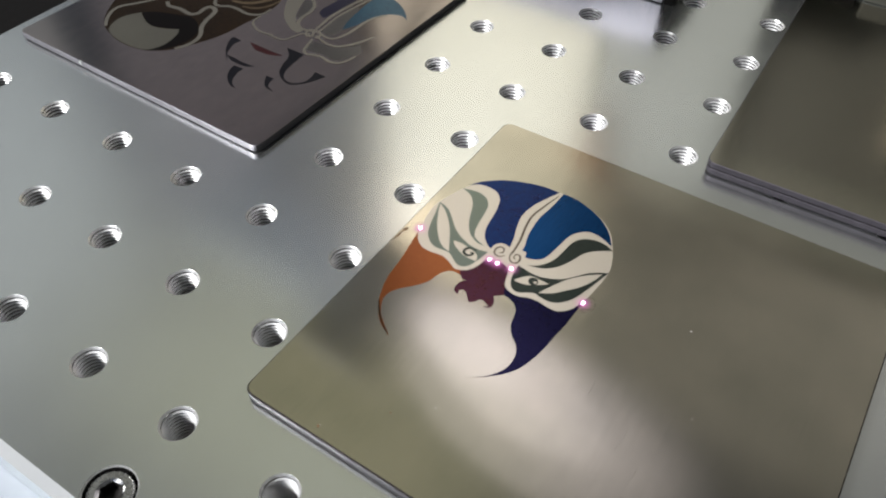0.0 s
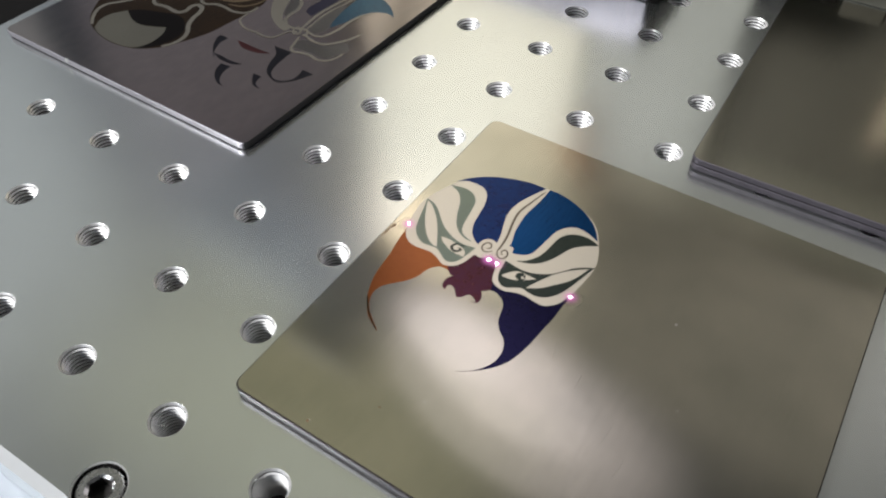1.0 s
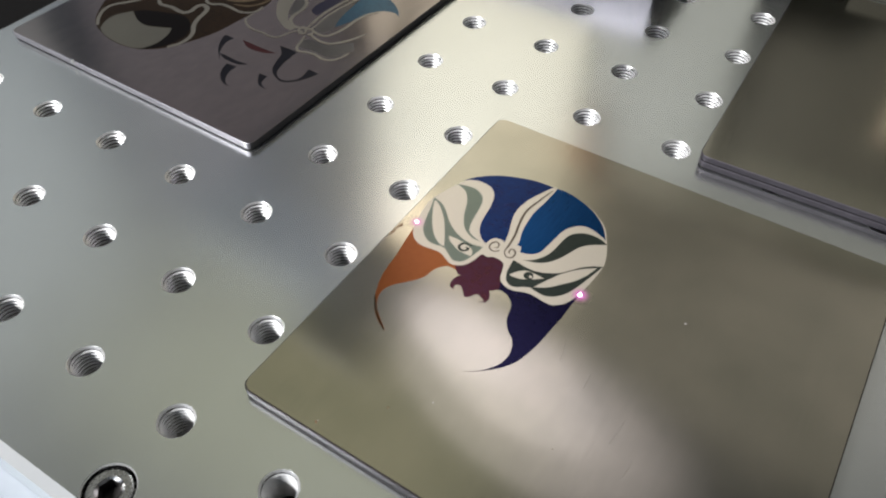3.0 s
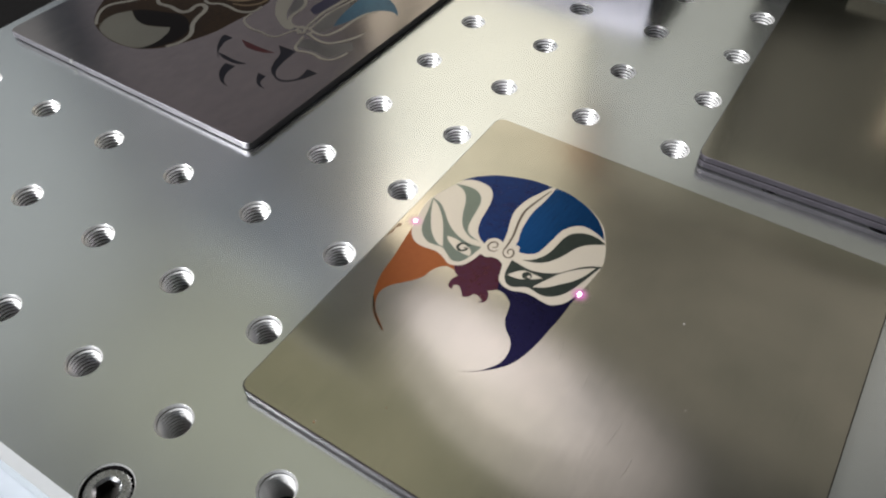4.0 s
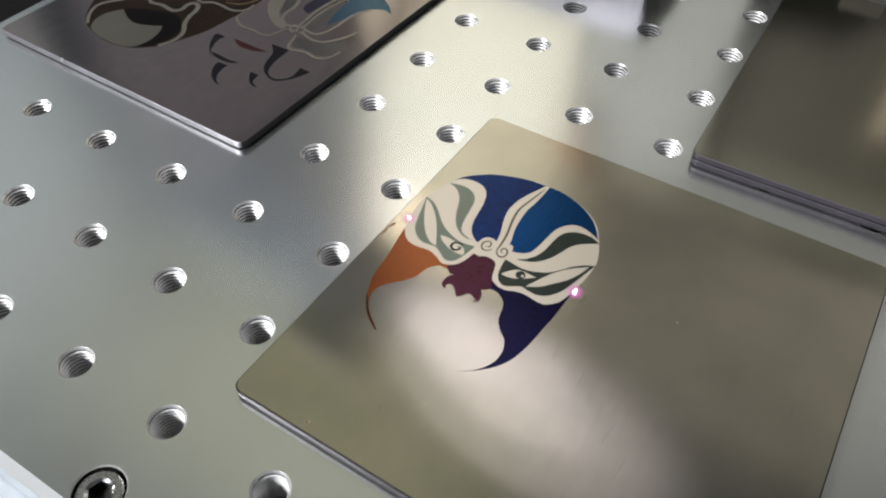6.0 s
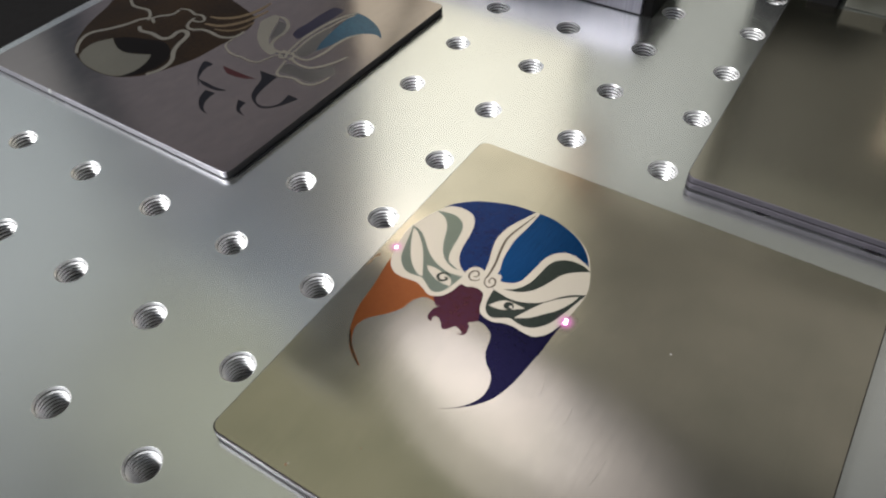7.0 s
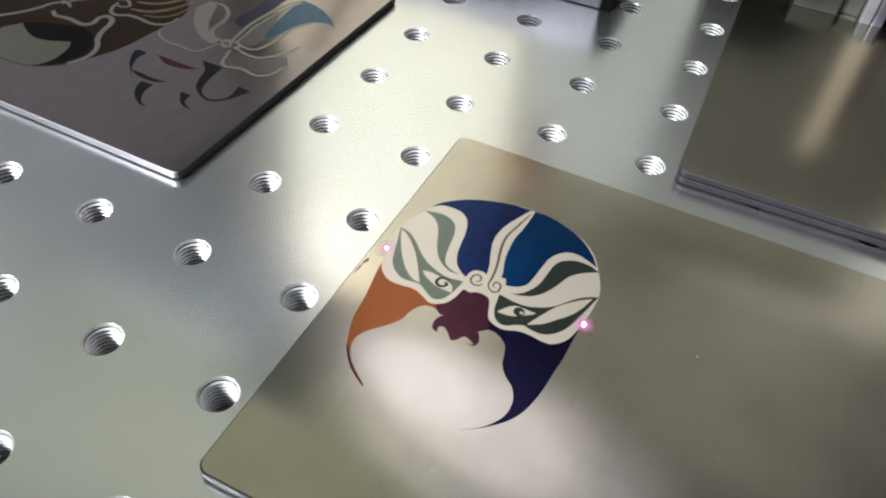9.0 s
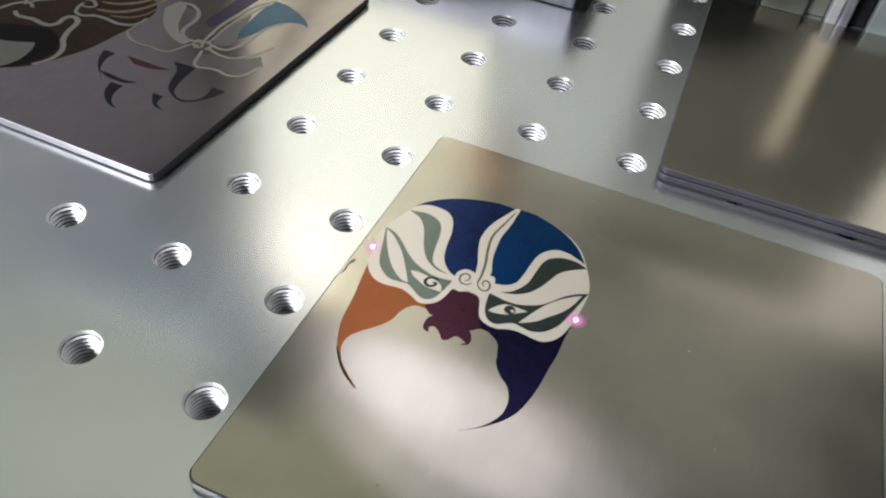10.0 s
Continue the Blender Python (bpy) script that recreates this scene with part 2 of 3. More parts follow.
        for q in ((x0, y0), (x0, y1), (x1, y0), (x1, y1)):
            k = min(range(SEG), key=lambda k: (border[k][0] - q[0]) ** 2 + (border[k][1] - q[1]) ** 2)
            border[k] = [q[0], q[1], 0]
        base = len(verts)
        verts.extend(circle + [tuple(b) for b in border])
        for k in range(SEG):
            e = (k + 1) % SEG
            faces.append((base + k, base + SEG + k, base + SEG + e, base + e))

    def quad(*pts):
        base = len(verts)
        verts.extend(pts)
        faces.append(tuple(range(base, base + len(pts))))

    split = -0.0352
    for i in COLS:
        for j in LINES:
            ring_cell((i - 0.5) * P, (i + 0.5) * P, split if j == LINES[0] else (j - 0.5) * P, (j + 0.5) * P, i * P, j * P, RIM)
    xa, xb, yb = (COLS[0] - 0.5) * P, (COLS[-1] + 0.5) * P, (LINES[-1] + 0.5) * P
    b = 0.0020
    for i in COLS:
        if any(abs(i * P - q[0]) < 1e-6 for q in BOLTS):
            ring_cell((i - 0.5) * P, (i + 0.5) * P, Y0 + b, split, i * P, -0.041, 0.0052 - 0.0002)
        else:
            quad(((i - 0.5) * P, Y0 + b, 0), ((i + 0.5) * P, Y0 + b, 0), ((i + 0.5) * P, split, 0), ((i - 0.5) * P, split, 0))
    quad((X0 + b, Y0 + b, 0), (xa, Y0 + b, 0), (xa, yb, 0), (X0 + b, yb, 0))
    if X1 - b > xb + 1e-5:
        quad((xb, Y0 + b, 0), (X1 - b, Y0 + b, 0), (X1 - b, yb, 0), (xb, yb, 0))
    quad((X0 + b, yb, 0), (X1 - b, yb, 0), (X1 - b, Y1 - b, 0), (X0 + b, Y1 - b, 0))
    z1, z2 = -b, BED_TOP + 0.0005
    top = [(X0 + b, Y0 + b, 0), (X1 - b, Y0 + b, 0), (X1 - b, Y1 - b, 0), (X0 + b, Y1 - b, 0)]
    mid = [(X0, Y0, z1), (X1, Y0, z1), (X1, Y1, z1), (X0, Y1, z1)]
    low = [(X0, Y0, z2), (X1, Y0, z2), (X1, Y1, z2), (X0, Y1, z2)]
    bevel_from = len(faces)
    for upper, lower in ((top, mid), (mid, low)):
        for k in range(4):
            e = (k + 1) % 4
            quad(lower[k], lower[e], upper[e], upper[k])
    quad(*low[::-1])
    index = [0] * bevel_from + [1] * 4 + [0] * (len(faces) - bevel_from - 4)
    me = mesh_from("table_top", verts, faces, (ALU, BEVEL), index)
    bm = bmesh.new()
    bm.from_mesh(me)
    bmesh.ops.remove_doubles(bm, verts=bm.verts[:], dist=0.000005)
    bm.to_mesh(me)
    bm.free()
    return me


TURNS = 9


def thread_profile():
    """Countersunk rim, then coarse thread down to a floor painted dark for shade."""
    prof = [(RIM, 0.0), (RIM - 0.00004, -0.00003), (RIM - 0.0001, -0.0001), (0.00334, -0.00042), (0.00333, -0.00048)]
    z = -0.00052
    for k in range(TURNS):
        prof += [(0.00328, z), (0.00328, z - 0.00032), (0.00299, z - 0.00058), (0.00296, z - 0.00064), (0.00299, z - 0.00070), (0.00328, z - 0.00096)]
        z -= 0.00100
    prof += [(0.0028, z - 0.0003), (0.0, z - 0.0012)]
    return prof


# band 1 takes the painted shade: roots, undersides and floor
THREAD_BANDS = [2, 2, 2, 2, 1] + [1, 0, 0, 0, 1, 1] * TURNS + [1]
table = new("work_table")
tagged(table, "silver anodised aluminium work table drilled with rows of threaded holes", "work table")
part("table_top", drilled_top(), None, table)
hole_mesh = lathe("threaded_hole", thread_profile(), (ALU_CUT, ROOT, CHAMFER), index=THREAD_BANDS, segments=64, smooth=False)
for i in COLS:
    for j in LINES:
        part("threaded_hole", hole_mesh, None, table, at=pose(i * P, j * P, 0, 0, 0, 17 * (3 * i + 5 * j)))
# bore wall and floor are black to draw the shade round the screw
counterbore_mesh = lathe("counterbore", [(0.0050, 0), (0.00475, -0.0003), (0.00475, -0.0035), (0.0, -0.0036)], (CHAMFER, BLACK), index=[0, 1, 1])


def socket_screw(name):
    """A socket head: chamfered drum with a six-sided recess."""
    bm = bmesh.new()
    top, r = 0.0, 0.0042
    rings = []
    n = 36
    for rad, z in ((r, -0.0035), (r, top - 0.0003), (r - 0.0003, top), (0.0026, top)):
        rings.append([bm.verts.new((rad * math.cos(2 * math.pi * k / n), rad * math.sin(2 * math.pi * k / n), z)) for k in range(n)])

    def hexa(k, z, s=0.0021):
        a = 2 * math.pi * k / n
        q = (a % (math.pi / 3)) - math.pi / 6
        rad = s * math.cos(math.pi / 6) / math.cos(q)
        return (rad * math.cos(a), rad * math.sin(a), z)
    for z, s in ((top - 0.0004, 0.0023), (top - 0.0026, 0.0023)):
        rings.append([bm.verts.new(hexa(k, z, s)) for k in range(n)])
    for a, b in zip(rings, rings[1:]):
        for k in range(n):
            bm.faces.new((a[k], a[(k + 1) % n], b[(k + 1) % n], b[k]))
    bm.faces.new(rings[-1])
    me = bpy.data.meshes.new(name)
    bmesh.ops.recalc_face_normals(bm, faces=bm.faces)
    bm.to_mesh(me)
    bm.free()
    me.materials.append(BOLT)
    # the hexagon recess takes the same painted shade
    me.materials.append(ROOT)
    me.polygons.foreach_set("material_index", [1 if all(math.hypot(me.vertices[v].co.x, me.vertices[v].co.y) < 0.00235 for v in p.vertices) else 0 for p in me.polygons])
    return me


screw_mesh = socket_screw("socket_screw")
for x, y in BOLTS:
    part("counterbore", counterbore_mesh, None, table, at=pose(x, y, 0))
    ob = new("socket_screw", screw_mesh)
    ob.matrix_basis = pose(x, y, -0.0003, 0, 0, 12)
    tagged(ob, "steel hexagon socket screw sunk in the table's edge", "screw", group="table screws")


# ---- steel plates ----
def plate_mesh(name, w, h, z0, z1, r=0.0022, c=0.00014, mats=(STEEL, STEEL_EDGE, STEEL_EDGE, STEEL_EDGE), dark_side=False):
    outline = rounded_outline(w, h, r)
    inner = [(c + (x / w) * (w - 2 * c), c + (y / h) * (h - 2 * c)) for x, y in outline]
    n = len(outline)
    verts = [(x, y, z1) for x, y in inner] + [(x, y, z1 - c) for x, y in outline] + [(x, y, z0) for x, y in outline]
    faces, idx = [tuple(range(n))], [0]
    for k in range(n):
        e = (k + 1) % n
        mx = (outline[k][0] + outline[e][0]) / 2
        side = 2 if dark_side and mx > w - 0.0008 else 1
        faces.append((n + k, n + e, e, k))
        idx.append(3 if side == 1 else 2)
        faces.append((2 * n + k, 2 * n + e, n + e, n + k))
        idx.append(side)
    faces.append(tuple(range(2 * n, 3 * n))[::-1])
    idx.append(1)
    me = mesh_from(name, verts, faces, mats, idx)
    uv = me.uv_layers.new(name="grain")
    for loop in me.loops:
        co = me.vertices[loop.vertex_index].co
        uv.data[loop.index].uv = (co.x * 10 + co.z, co.y * 10 + co.z * 0.7)
    return me


MAIN_TOP, RED_TOP = 0.0027, 0.0022


def steel_plate(label, at, w, h, layers, dark_side=False, edge=STEEL_EDGE, group="marked steel plates", rim=STEEL_EDGE, face=STEEL):
    """A plate, or a stack of them with a dark gap between, resting on the table."""
    thing = new("steel_plate")
    thing.matrix_basis = at
    tagged(thing, label, "metal plate", group=group)
    mats = (face, edge, DARK_EDGE, rim)
    z = 0.0
    for k, thick in enumerate(layers):
        # inset near-black slab draws the shade line below each sheet
        part("gap", plate_mesh("gap", w - 0.0006, h - 0.0006, z + 0.00003, z + (0.0010 if rim is BURR else 0.0006), mats=(GAP, GAP, GAP, GAP)), None, thing, at=pose(0.0003, 0.0003, 0))
        part("sheet", plate_mesh("sheet", w, h, z + (0.0009 if rim is BURR else 0.00048), z + thick, c=0.00026 if rim is BURR else 0.00014, mats=mats, dark_side=dark_side), None, thing)
        z += thick
    return thing


main_plate = steel_plate("brushed steel plate engraved with a multicoloured mask ornament, on table", pose(0.0063, -0.0140, 0, 0, 0, -0.48), 0.0992, 0.0985, [MAIN_TOP], rim=BURR)
red_plate = steel_plate("steel plate engraved with brown and blue ornaments, one edge drawn black for shade", pose(-0.1390, 0.0430, 0, 0, 0, -1.3), 0.0982, 0.0985, [RED_TOP], True, edge=BRIGHT_EDGE, rim=BRIGHT_EDGE, face=STAINED)
dark_plate = steel_plate("two stacked bare steel plates with dull grey edges", pose(0.0565, 0.0963, 0, 0, 0, 0.9), 0.1, 0.1, [0.0019, 0.0019], edge=DULL_EDGE, rim=DULL_EDGE, face=PLAIN)


def back_block():
    """A low machined block at the back, its unlit side drawn as a black slab."""
    thing = new("fixture_block")
    thing.matrix_basis = pose(-0.083, 0.168, 0)
    tagged(thing, "low machined metal fixture block with one dark side", "fixture block")
    part("body", block(0, 0.0995, 0, 0.030, 0.0003, 0.016, 0.0004), LILAC, thing)
    part("gap", block(0.0003, 0.0992, 0.0003, 0.0297, 0.00005, 0.0004), GAP, thing)
    part("unlit_side", block(0.0997, 0.1030, 0.0005, 0.030, 0.00005, 0.016, 0.0003), BLACK, thing)


back_block()


# ---- engraved colours: outlines in millimetres on each plate; a doubled point is a corner ----
CREAM_HEAD = [(3.8, 69.9), (3.8, 69.9), (6.2, 74.2), (10.0, 77.4), (14.4, 79.5), (19.1, 80.9), (23.9, 81.3), (29.4, 80.9), (35.0, 79.0), (39.0, 76.0), (41.3, 72.5), (43.4, 68.0), (44.2, 64.6), (44.1, 60.6), (43.6, 55.9), (43.6, 55.9), (42.4, 51.7), (40.4, 49.4), (38.4, 49.0), (35.6, 49.3), (33.4, 49.0), (31.6, 48.2), (29.9, 48.1), (28.2, 48.7), (27.2, 50.0), (26.0, 53.3), (24.5, 54.1), (23.0, 54.0), (21.8, 53.3), (20.5, 53.3), (20.0, 50.9), (19.1, 48.8), (17.7, 47.6), (16.1, 47.2), (14.4, 48.0), (12.4, 48.7), (10.6, 48.6), (8.6, 48.3), (6.7, 48.5), (4.9, 49.6), (3.5, 51.5), (2.8, 53.9), (2.0, 56.9), (1.5, 60.2), (1.7, 62.9), (2.6, 66.4)]
BLUE_BROW = [(4.2, 71.4), (4.2, 71.4), (6.2, 74.2), (10.0, 77.4), (14.4, 79.5), (19.1, 80.9), (23.4, 81.2), (23.4, 81.2), (22.1, 78.2), (20.5, 73.9), (20.0, 69.3), (21.0, 65.2), (22.1, 62.2), (22.8, 59.2), (22.8, 59.2), (21.7, 59.5), (20.5, 59.2), (19.7, 58.1), (19.5, 56.6), (19.5, 56.6), (18.1, 57.3), (16.4, 59.0), (15.3, 61.5), (14.7, 64.5), (14.1, 68.0), (12.9, 71.2), (11.0, 73.0), (8.5, 73.4), (6.1, 72.9)]
BLUE_CROWN = [(24.4, 81.3), (24.4, 81.3), (24.2, 75.9), (23.7, 71.4), (23.9, 67.7), (24.4, 64.4), (25.4, 61.3), (25.5, 60.0), (25.5, 60.0), (26.6, 59.9), (27.1, 58.5), (27.1, 58.5), (28.1, 58.7), (29.6, 59.4), (30.8, 60.9), (31.3, 63.7), (31.6, 66.5), (32.0, 69.4), (33.1, 71.7), (35.0, 73.3), (37.3, 73.5), (39.9, 72.7), (41.3, 72.0), (41.3, 72.0), (39.7, 74.6), (37.4, 77.1), (34.3, 79.2), (30.7, 80.6), (27.3, 81.4)]
LEAF_UPPER = [(3.6, 69.6), (3.6, 69.6), (6.0, 70.3), (8.1, 70.5), (10.2, 69.7), (11.7, 68.0), (12.5, 65.2), (13.1, 61.7), (13.7, 59.3), (14.7, 57.6), (16.5, 56.8), (18.2, 56.5), (18.2, 56.5), (16.1, 56.4), (13.8, 57.5), (12.0, 59.3), (10.4, 62.1), (9.1, 65.2), (7.8, 67.3), (6.1, 68.8)]
LEAF_LEFT = [(1.7, 62.6), (1.7, 62.6), (4.2, 62.0), (6.5, 60.3), (8.9, 58.0), (11.3, 56.3), (13.6, 55.3), (15.6, 54.8), (17.4, 54.8), (19.6, 55.3), (19.6, 55.3), (19.4, 53.8), (19.0, 51.8), (18.3, 49.6), (17.2, 48.6), (15.9, 48.5), (14.3, 49.4), (12.5, 50.4), (10.6, 50.2), (8.9, 50.1), (7.0, 51.0), (5.2, 52.9), (4.0, 55.8), (3.0, 59.0)]
SLIVER_LEFT = [(2.2, 62.1), (2.2, 62.1), (3.9, 61.3), (6.1, 59.4), (8.1, 57.2), (10.3, 54.0), (12.3, 50.8), (12.3, 50.8), (10.9, 50.9), (8.7, 52.3), (6.6, 54.6), (4.8, 57.2), (3.2, 60.0)]
EYE_LEFT = [(11.4, 54.0), (11.4, 54.0), (13.4, 54.3), (15.4, 54.0), (17.3, 53.6), (18.4, 52.8), (18.8, 51.5), (18.8, 51.5), (17.1, 51.4), (15.3, 51.6), (13.8, 52.2), (12.3, 53.0)]
LEAF_RIGHT = [(42.1, 71.0), (42.1, 71.0), (40.2, 71.8), (38.2, 71.9), (36.2, 71.4), (34.4, 70.0), (33.5, 67.9), (33.2, 65.2), (32.9, 62.5), (32.2, 60.3), (30.7, 58.1), (28.8, 56.9), (28.8, 56.9), (30.4, 57.3), (32.4, 58.2), (34.1, 59.8), (35.4, 62.0), (36.3, 64.3), (37.1, 66.5), (38.3, 68.2), (40.2, 69.8)]
BAND_RIGHT = [(44.2, 64.6), (44.2, 64.6), (42.1, 63.4), (40.3, 61.8), (38.7, 59.7), (37.1, 57.8), (35.2, 56.5), (32.8, 55.5), (30.6, 55.3), (28.8, 55.5), (27.1, 55.7), (27.1, 55.7), (27.3, 54.0), (27.7, 51.8), (28.6, 50.0), (29.9, 49.1), (31.2, 49.2), (32.5, 50.1), (33.9, 50.8), (35.3, 50.6), (37.3, 50.5), (39.0, 51.2), (40.4, 52.6), (41.5, 54.5), (42.4, 57.3), (43.1, 60.1)]
EYE_RIGHT = [(28.4, 51.5), (28.4, 51.5), (29.6, 53.4), (30.9, 54.5), (32.5, 54.7), (35.2, 54.7), (35.2, 54.7), (33.1, 53.0), (31.3, 51.9), (29.7, 51.5)]
SLIVER_RIGHT = [(34.5, 51.3), (34.5, 51.3), (35.3, 53.2), (36.6, 55.9), (38.0, 58.4), (40.5, 61.3), (43.3, 63.6), (43.3, 63.6), (42.4, 60.5), (41.0, 57.7), (39.0, 55.2), (37.0, 52.9)]
RUST_WING = [(2.9, 55.0), (2.9, 55.0), (3.7, 49.5), (5.0, 42.8), (5.8, 37.0), (7.3, 32.7), (8.8, 30.0), (10.7, 27.6), (13.0, 25.9), (15.5, 24.8), (15.5, 24.8), (13.1, 26.5), (10.8, 28.3), (9.3, 30.3), (8.6, 32.2), (8.8, 34.2), (9.8, 35.9), (11.2, 37.5), (12.6, 39.2), (13.8, 41.3), (14.1, 43.0), (14.7, 44.7), (16.0, 46.2), (17.7, 46.4), (18.7, 46.1), (18.7, 46.1), (19.1, 49.6), (19.1, 49.6), (15.6, 48.5), (10.3, 49.7), (5.9, 50.7)]
WINE_NOSE = [(17.5, 47.2), (17.5, 47.2), (19.2, 45.6), (20.1, 45.9), (20.1, 45.9), (19.3, 44.6), (19.2, 43.0), (19.7, 41.9), (20.9, 41.6), (20.9, 41.6), (20.4, 42.5), (21.0, 43.2), (21.8, 43.0), (22.8, 42.1), (23.6, 41.2), (24.3, 41.4), (24.9, 42.1), (25.3, 42.9), (26.1, 43.1), (27.1, 42.7), (27.7, 42.3), (26.7, 41.7), (26.7, 41.7), (27.7, 41.9), (28.3, 42.5), (28.3, 43.5), (27.8, 44.7), (27.2, 45.3), (27.2, 45.3), (28.0, 46.0), (28.8, 46.7), (30.5, 47.0), (30.5, 47.0), (29.3, 48.8), (26.9, 53.8), (26.9, 53.8), (24.1, 55.6), (20.0, 54.2), (18.8, 50.2)]
NAVY_WING = [(28.8, 46.7), (28.8, 46.7), (30.1, 46.7), (31.6, 46.0), (32.9, 44.8), (33.6, 42.6), (34.2, 40.6), (35.7, 38.6), (37.2, 37.4), (38.2, 36.0), (38.8, 34.1), (38.8, 31.9), (38.0, 29.8), (36.4, 27.6), (34.2, 25.8), (33.0, 25.1), (33.0, 25.1), (35.0, 26.3), (37.2, 28.1), (39.3, 30.3), (40.9, 32.9), (41.9, 36.2), (42.5, 39.9), (42.8, 43.7), (43.2, 47.3), (43.3, 51.4), (43.6, 56.1), (43.6, 56.1), (41.7, 52.1), (39.6, 50.1), (35.1, 50.4), (31.2, 49.2), (28.4, 49.9), (27.7, 49.5)]
HORN_LINE = [(23.8, 80.0), (22.8, 75.3), (22.0, 70.6), (22.6, 66.4), (23.6, 62.5), (24.1, 58.6), (24.0, 57.1)]
CURL_A = [(23.2, 56.6), (22.6, 55.8), (21.6, 55.5), (20.7, 56.2), (20.6, 57.5), (21.4, 58.3), (22.2, 57.9), (22.3, 56.9), (21.6, 56.5)]
CURL_B = [(24.0, 57.7), (24.5, 56.3), (25.6, 55.6), (26.5, 56.2), (26.5, 57.5), (25.8, 58.3), (25.1, 58.1), (25.1, 57.1), (25.7, 56.8)]
LEFT_PUPIL = [(17.4, 54.2), (16.1, 54.2), (15.2, 53.6), (15.1, 52.5), (16.0, 51.9), (16.8, 52.2), (17.2, 53.1), (16.4, 53.1)]
GLYPH_HOOK = [(59.4, 34.1), (59.4, 34.1), (56.1, 34.1), (56.9, 31.3), (59.5, 27.6), (64.6, 23.2), (64.6, 23.2), (61.2, 26.6), (59.7, 29.2), (59.0, 31.7)]
GLYPH_BAR = [(61.4, 26.3), (61.4, 26.3), (64.4, 26.3), (68.1, 26.0), (72.3, 26.5), (72.3, 26.5), (70.2, 25.0), (67.2, 24.7), (64.1, 25.0)]
GLYPH_RED = [(62.2, 35.0), (62.2, 35.0), (66.1, 35.0), (70.7, 34.9), (75.2, 35.1), (75.2, 35.1), (72.2, 33.4), (68.7, 32.8), (65.8, 33.0)]
GLYPH_TEAR = [(67.0, 23.5), (67.0, 23.5), (70.5, 23.8), (70.5, 23.8), (70.6, 21.2), (71.6, 18.5), (73.5, 16.5), (75.7, 15.7), (75.7, 15.7), (73.1, 15.9), (69.9, 18.0), (67.9, 20.6)]
GLYPH_DROP = [(78.1, 25.0), (78.1, 25.0), (81.1, 25.0), (81.1, 25.0), (81.3, 23.2), (82.2, 21.5), (85.1, 20.3), (85.1, 20.3), (82.3, 20.6), (80.2, 22.1)]
GLYPH_SWEEP = [(73.3, 38.9), (73.3, 38.9), (79.9, 39.1), (79.9, 39.1), (80.3, 34.0), (80.9, 30.6), (82.0, 28.0), (84.1, 26.4), (86.3, 26.3), (88.7, 28.2), (89.1, 30.9), (88.4, 34.1), (88.4, 34.1), (92.2, 34.0), (92.2, 34.0), (90.9, 30.4), (89.2, 27.6), (86.4, 25.4), (83.1, 26.1), (80.0, 28.3), (78.2, 31.6), (76.7, 35.8)]
UMBER_FIELD = [(40.4, 14.5), (40.4, 14.5), (35.2, 13.3), (28.7, 13.4), (23.0, 14.9), (19.8, 16.2), (16.4, 18.5), (12.9, 22.5), (9.4, 28.2), (7.0, 34.1), (4.9, 40.4), (2.0, 47.4), (5.9, 56.2), (17.4, 63.2), (33.6, 65.4), (50.9, 61.0), (50.9, 61.0), (53.8, 56.3), (54.3, 52.2), (54.1, 47.1), (53.4, 41.7), (52.7, 34.3), (51.1, 29.0), (49.1, 24.3), (47.0, 20.2), (44.1, 17.1)]
BLACK_CRESCENT = [(40.4, 14.5), (40.4, 14.5), (42.3, 19.7), (41.3, 24.4), (39.5, 28.0), (39.5, 28.0), (35.1, 26.0), (31.4, 24.8), (27.9, 25.2), (22.4, 28.3), (22.4, 28.3), (25.5, 31.0), (32.1, 33.5), (36.9, 35.0), (41.4, 33.6), (44.9, 30.2), (46.3, 26.4), (45.8, 21.9), (44.1, 18.1)]
CREAM_OVAL = [(21.5, 16.1), (21.5, 16.1), (19.6, 19.7), (19.6, 23.9), (22.2, 28.2), (22.2, 28.2), (25.1, 26.5), (28.3, 25.1), (31.8, 24.7), (35.3, 25.8), (39.5, 28.0), (39.5, 28.0), (41.2, 25.4), (42.2, 21.1), (41.7, 17.3), (39.7, 14.7), (35.0, 13.5), (29.0, 13.6), (24.4, 14.6)]
LINE_RIM = [(19.5, 16.7), (16.2, 19.9), (13.9, 23.8), (14.0, 27.4), (16.9, 31.6), (19.3, 36.3), (20.6, 40.4), (23.2, 42.7), (26.0, 41.2)]
LINE_RIM_TOP = [(23.2, 42.7), (24.3, 45.1), (27.0, 48.0), (26.9, 51.3)]
LINE_TOP_CURL = [(8.0, 47.5), (11.6, 45.4), (15.3, 45.5), (18.0, 45.9), (20.9, 44.3), (23.1, 41.4)]
LINE_CHEEK = [(23.7, 37.4), (25.9, 35.9), (28.1, 36.1), (30.7, 36.5), (33.7, 36.1), (36.0, 36.3), (37.2, 38.2), (36.7, 41.0), (37.7, 42.8), (40.0, 42.3), (41.4, 40.0), (42.3, 36.4), (44.1, 32.7), (46.7, 29.9), (48.1, 26.8), (48.0, 23.2), (46.4, 19.9)]
LINE_BROW = [(34.9, 50.3), (35.3, 47.7), (37.0, 45.1), (39.6, 44.8), (42.2, 46.4), (45.9, 46.6), (49.7, 46.2), (52.7, 47.3), (54.2, 49.4), (54.1, 52.5)]
LINE_EYE = [(35.1, 48.8), (37.8, 49.2), (38.5, 50.9), (35.8, 52.6), (33.4, 51.9), (29.6, 52.9), (26.3, 51.8)]
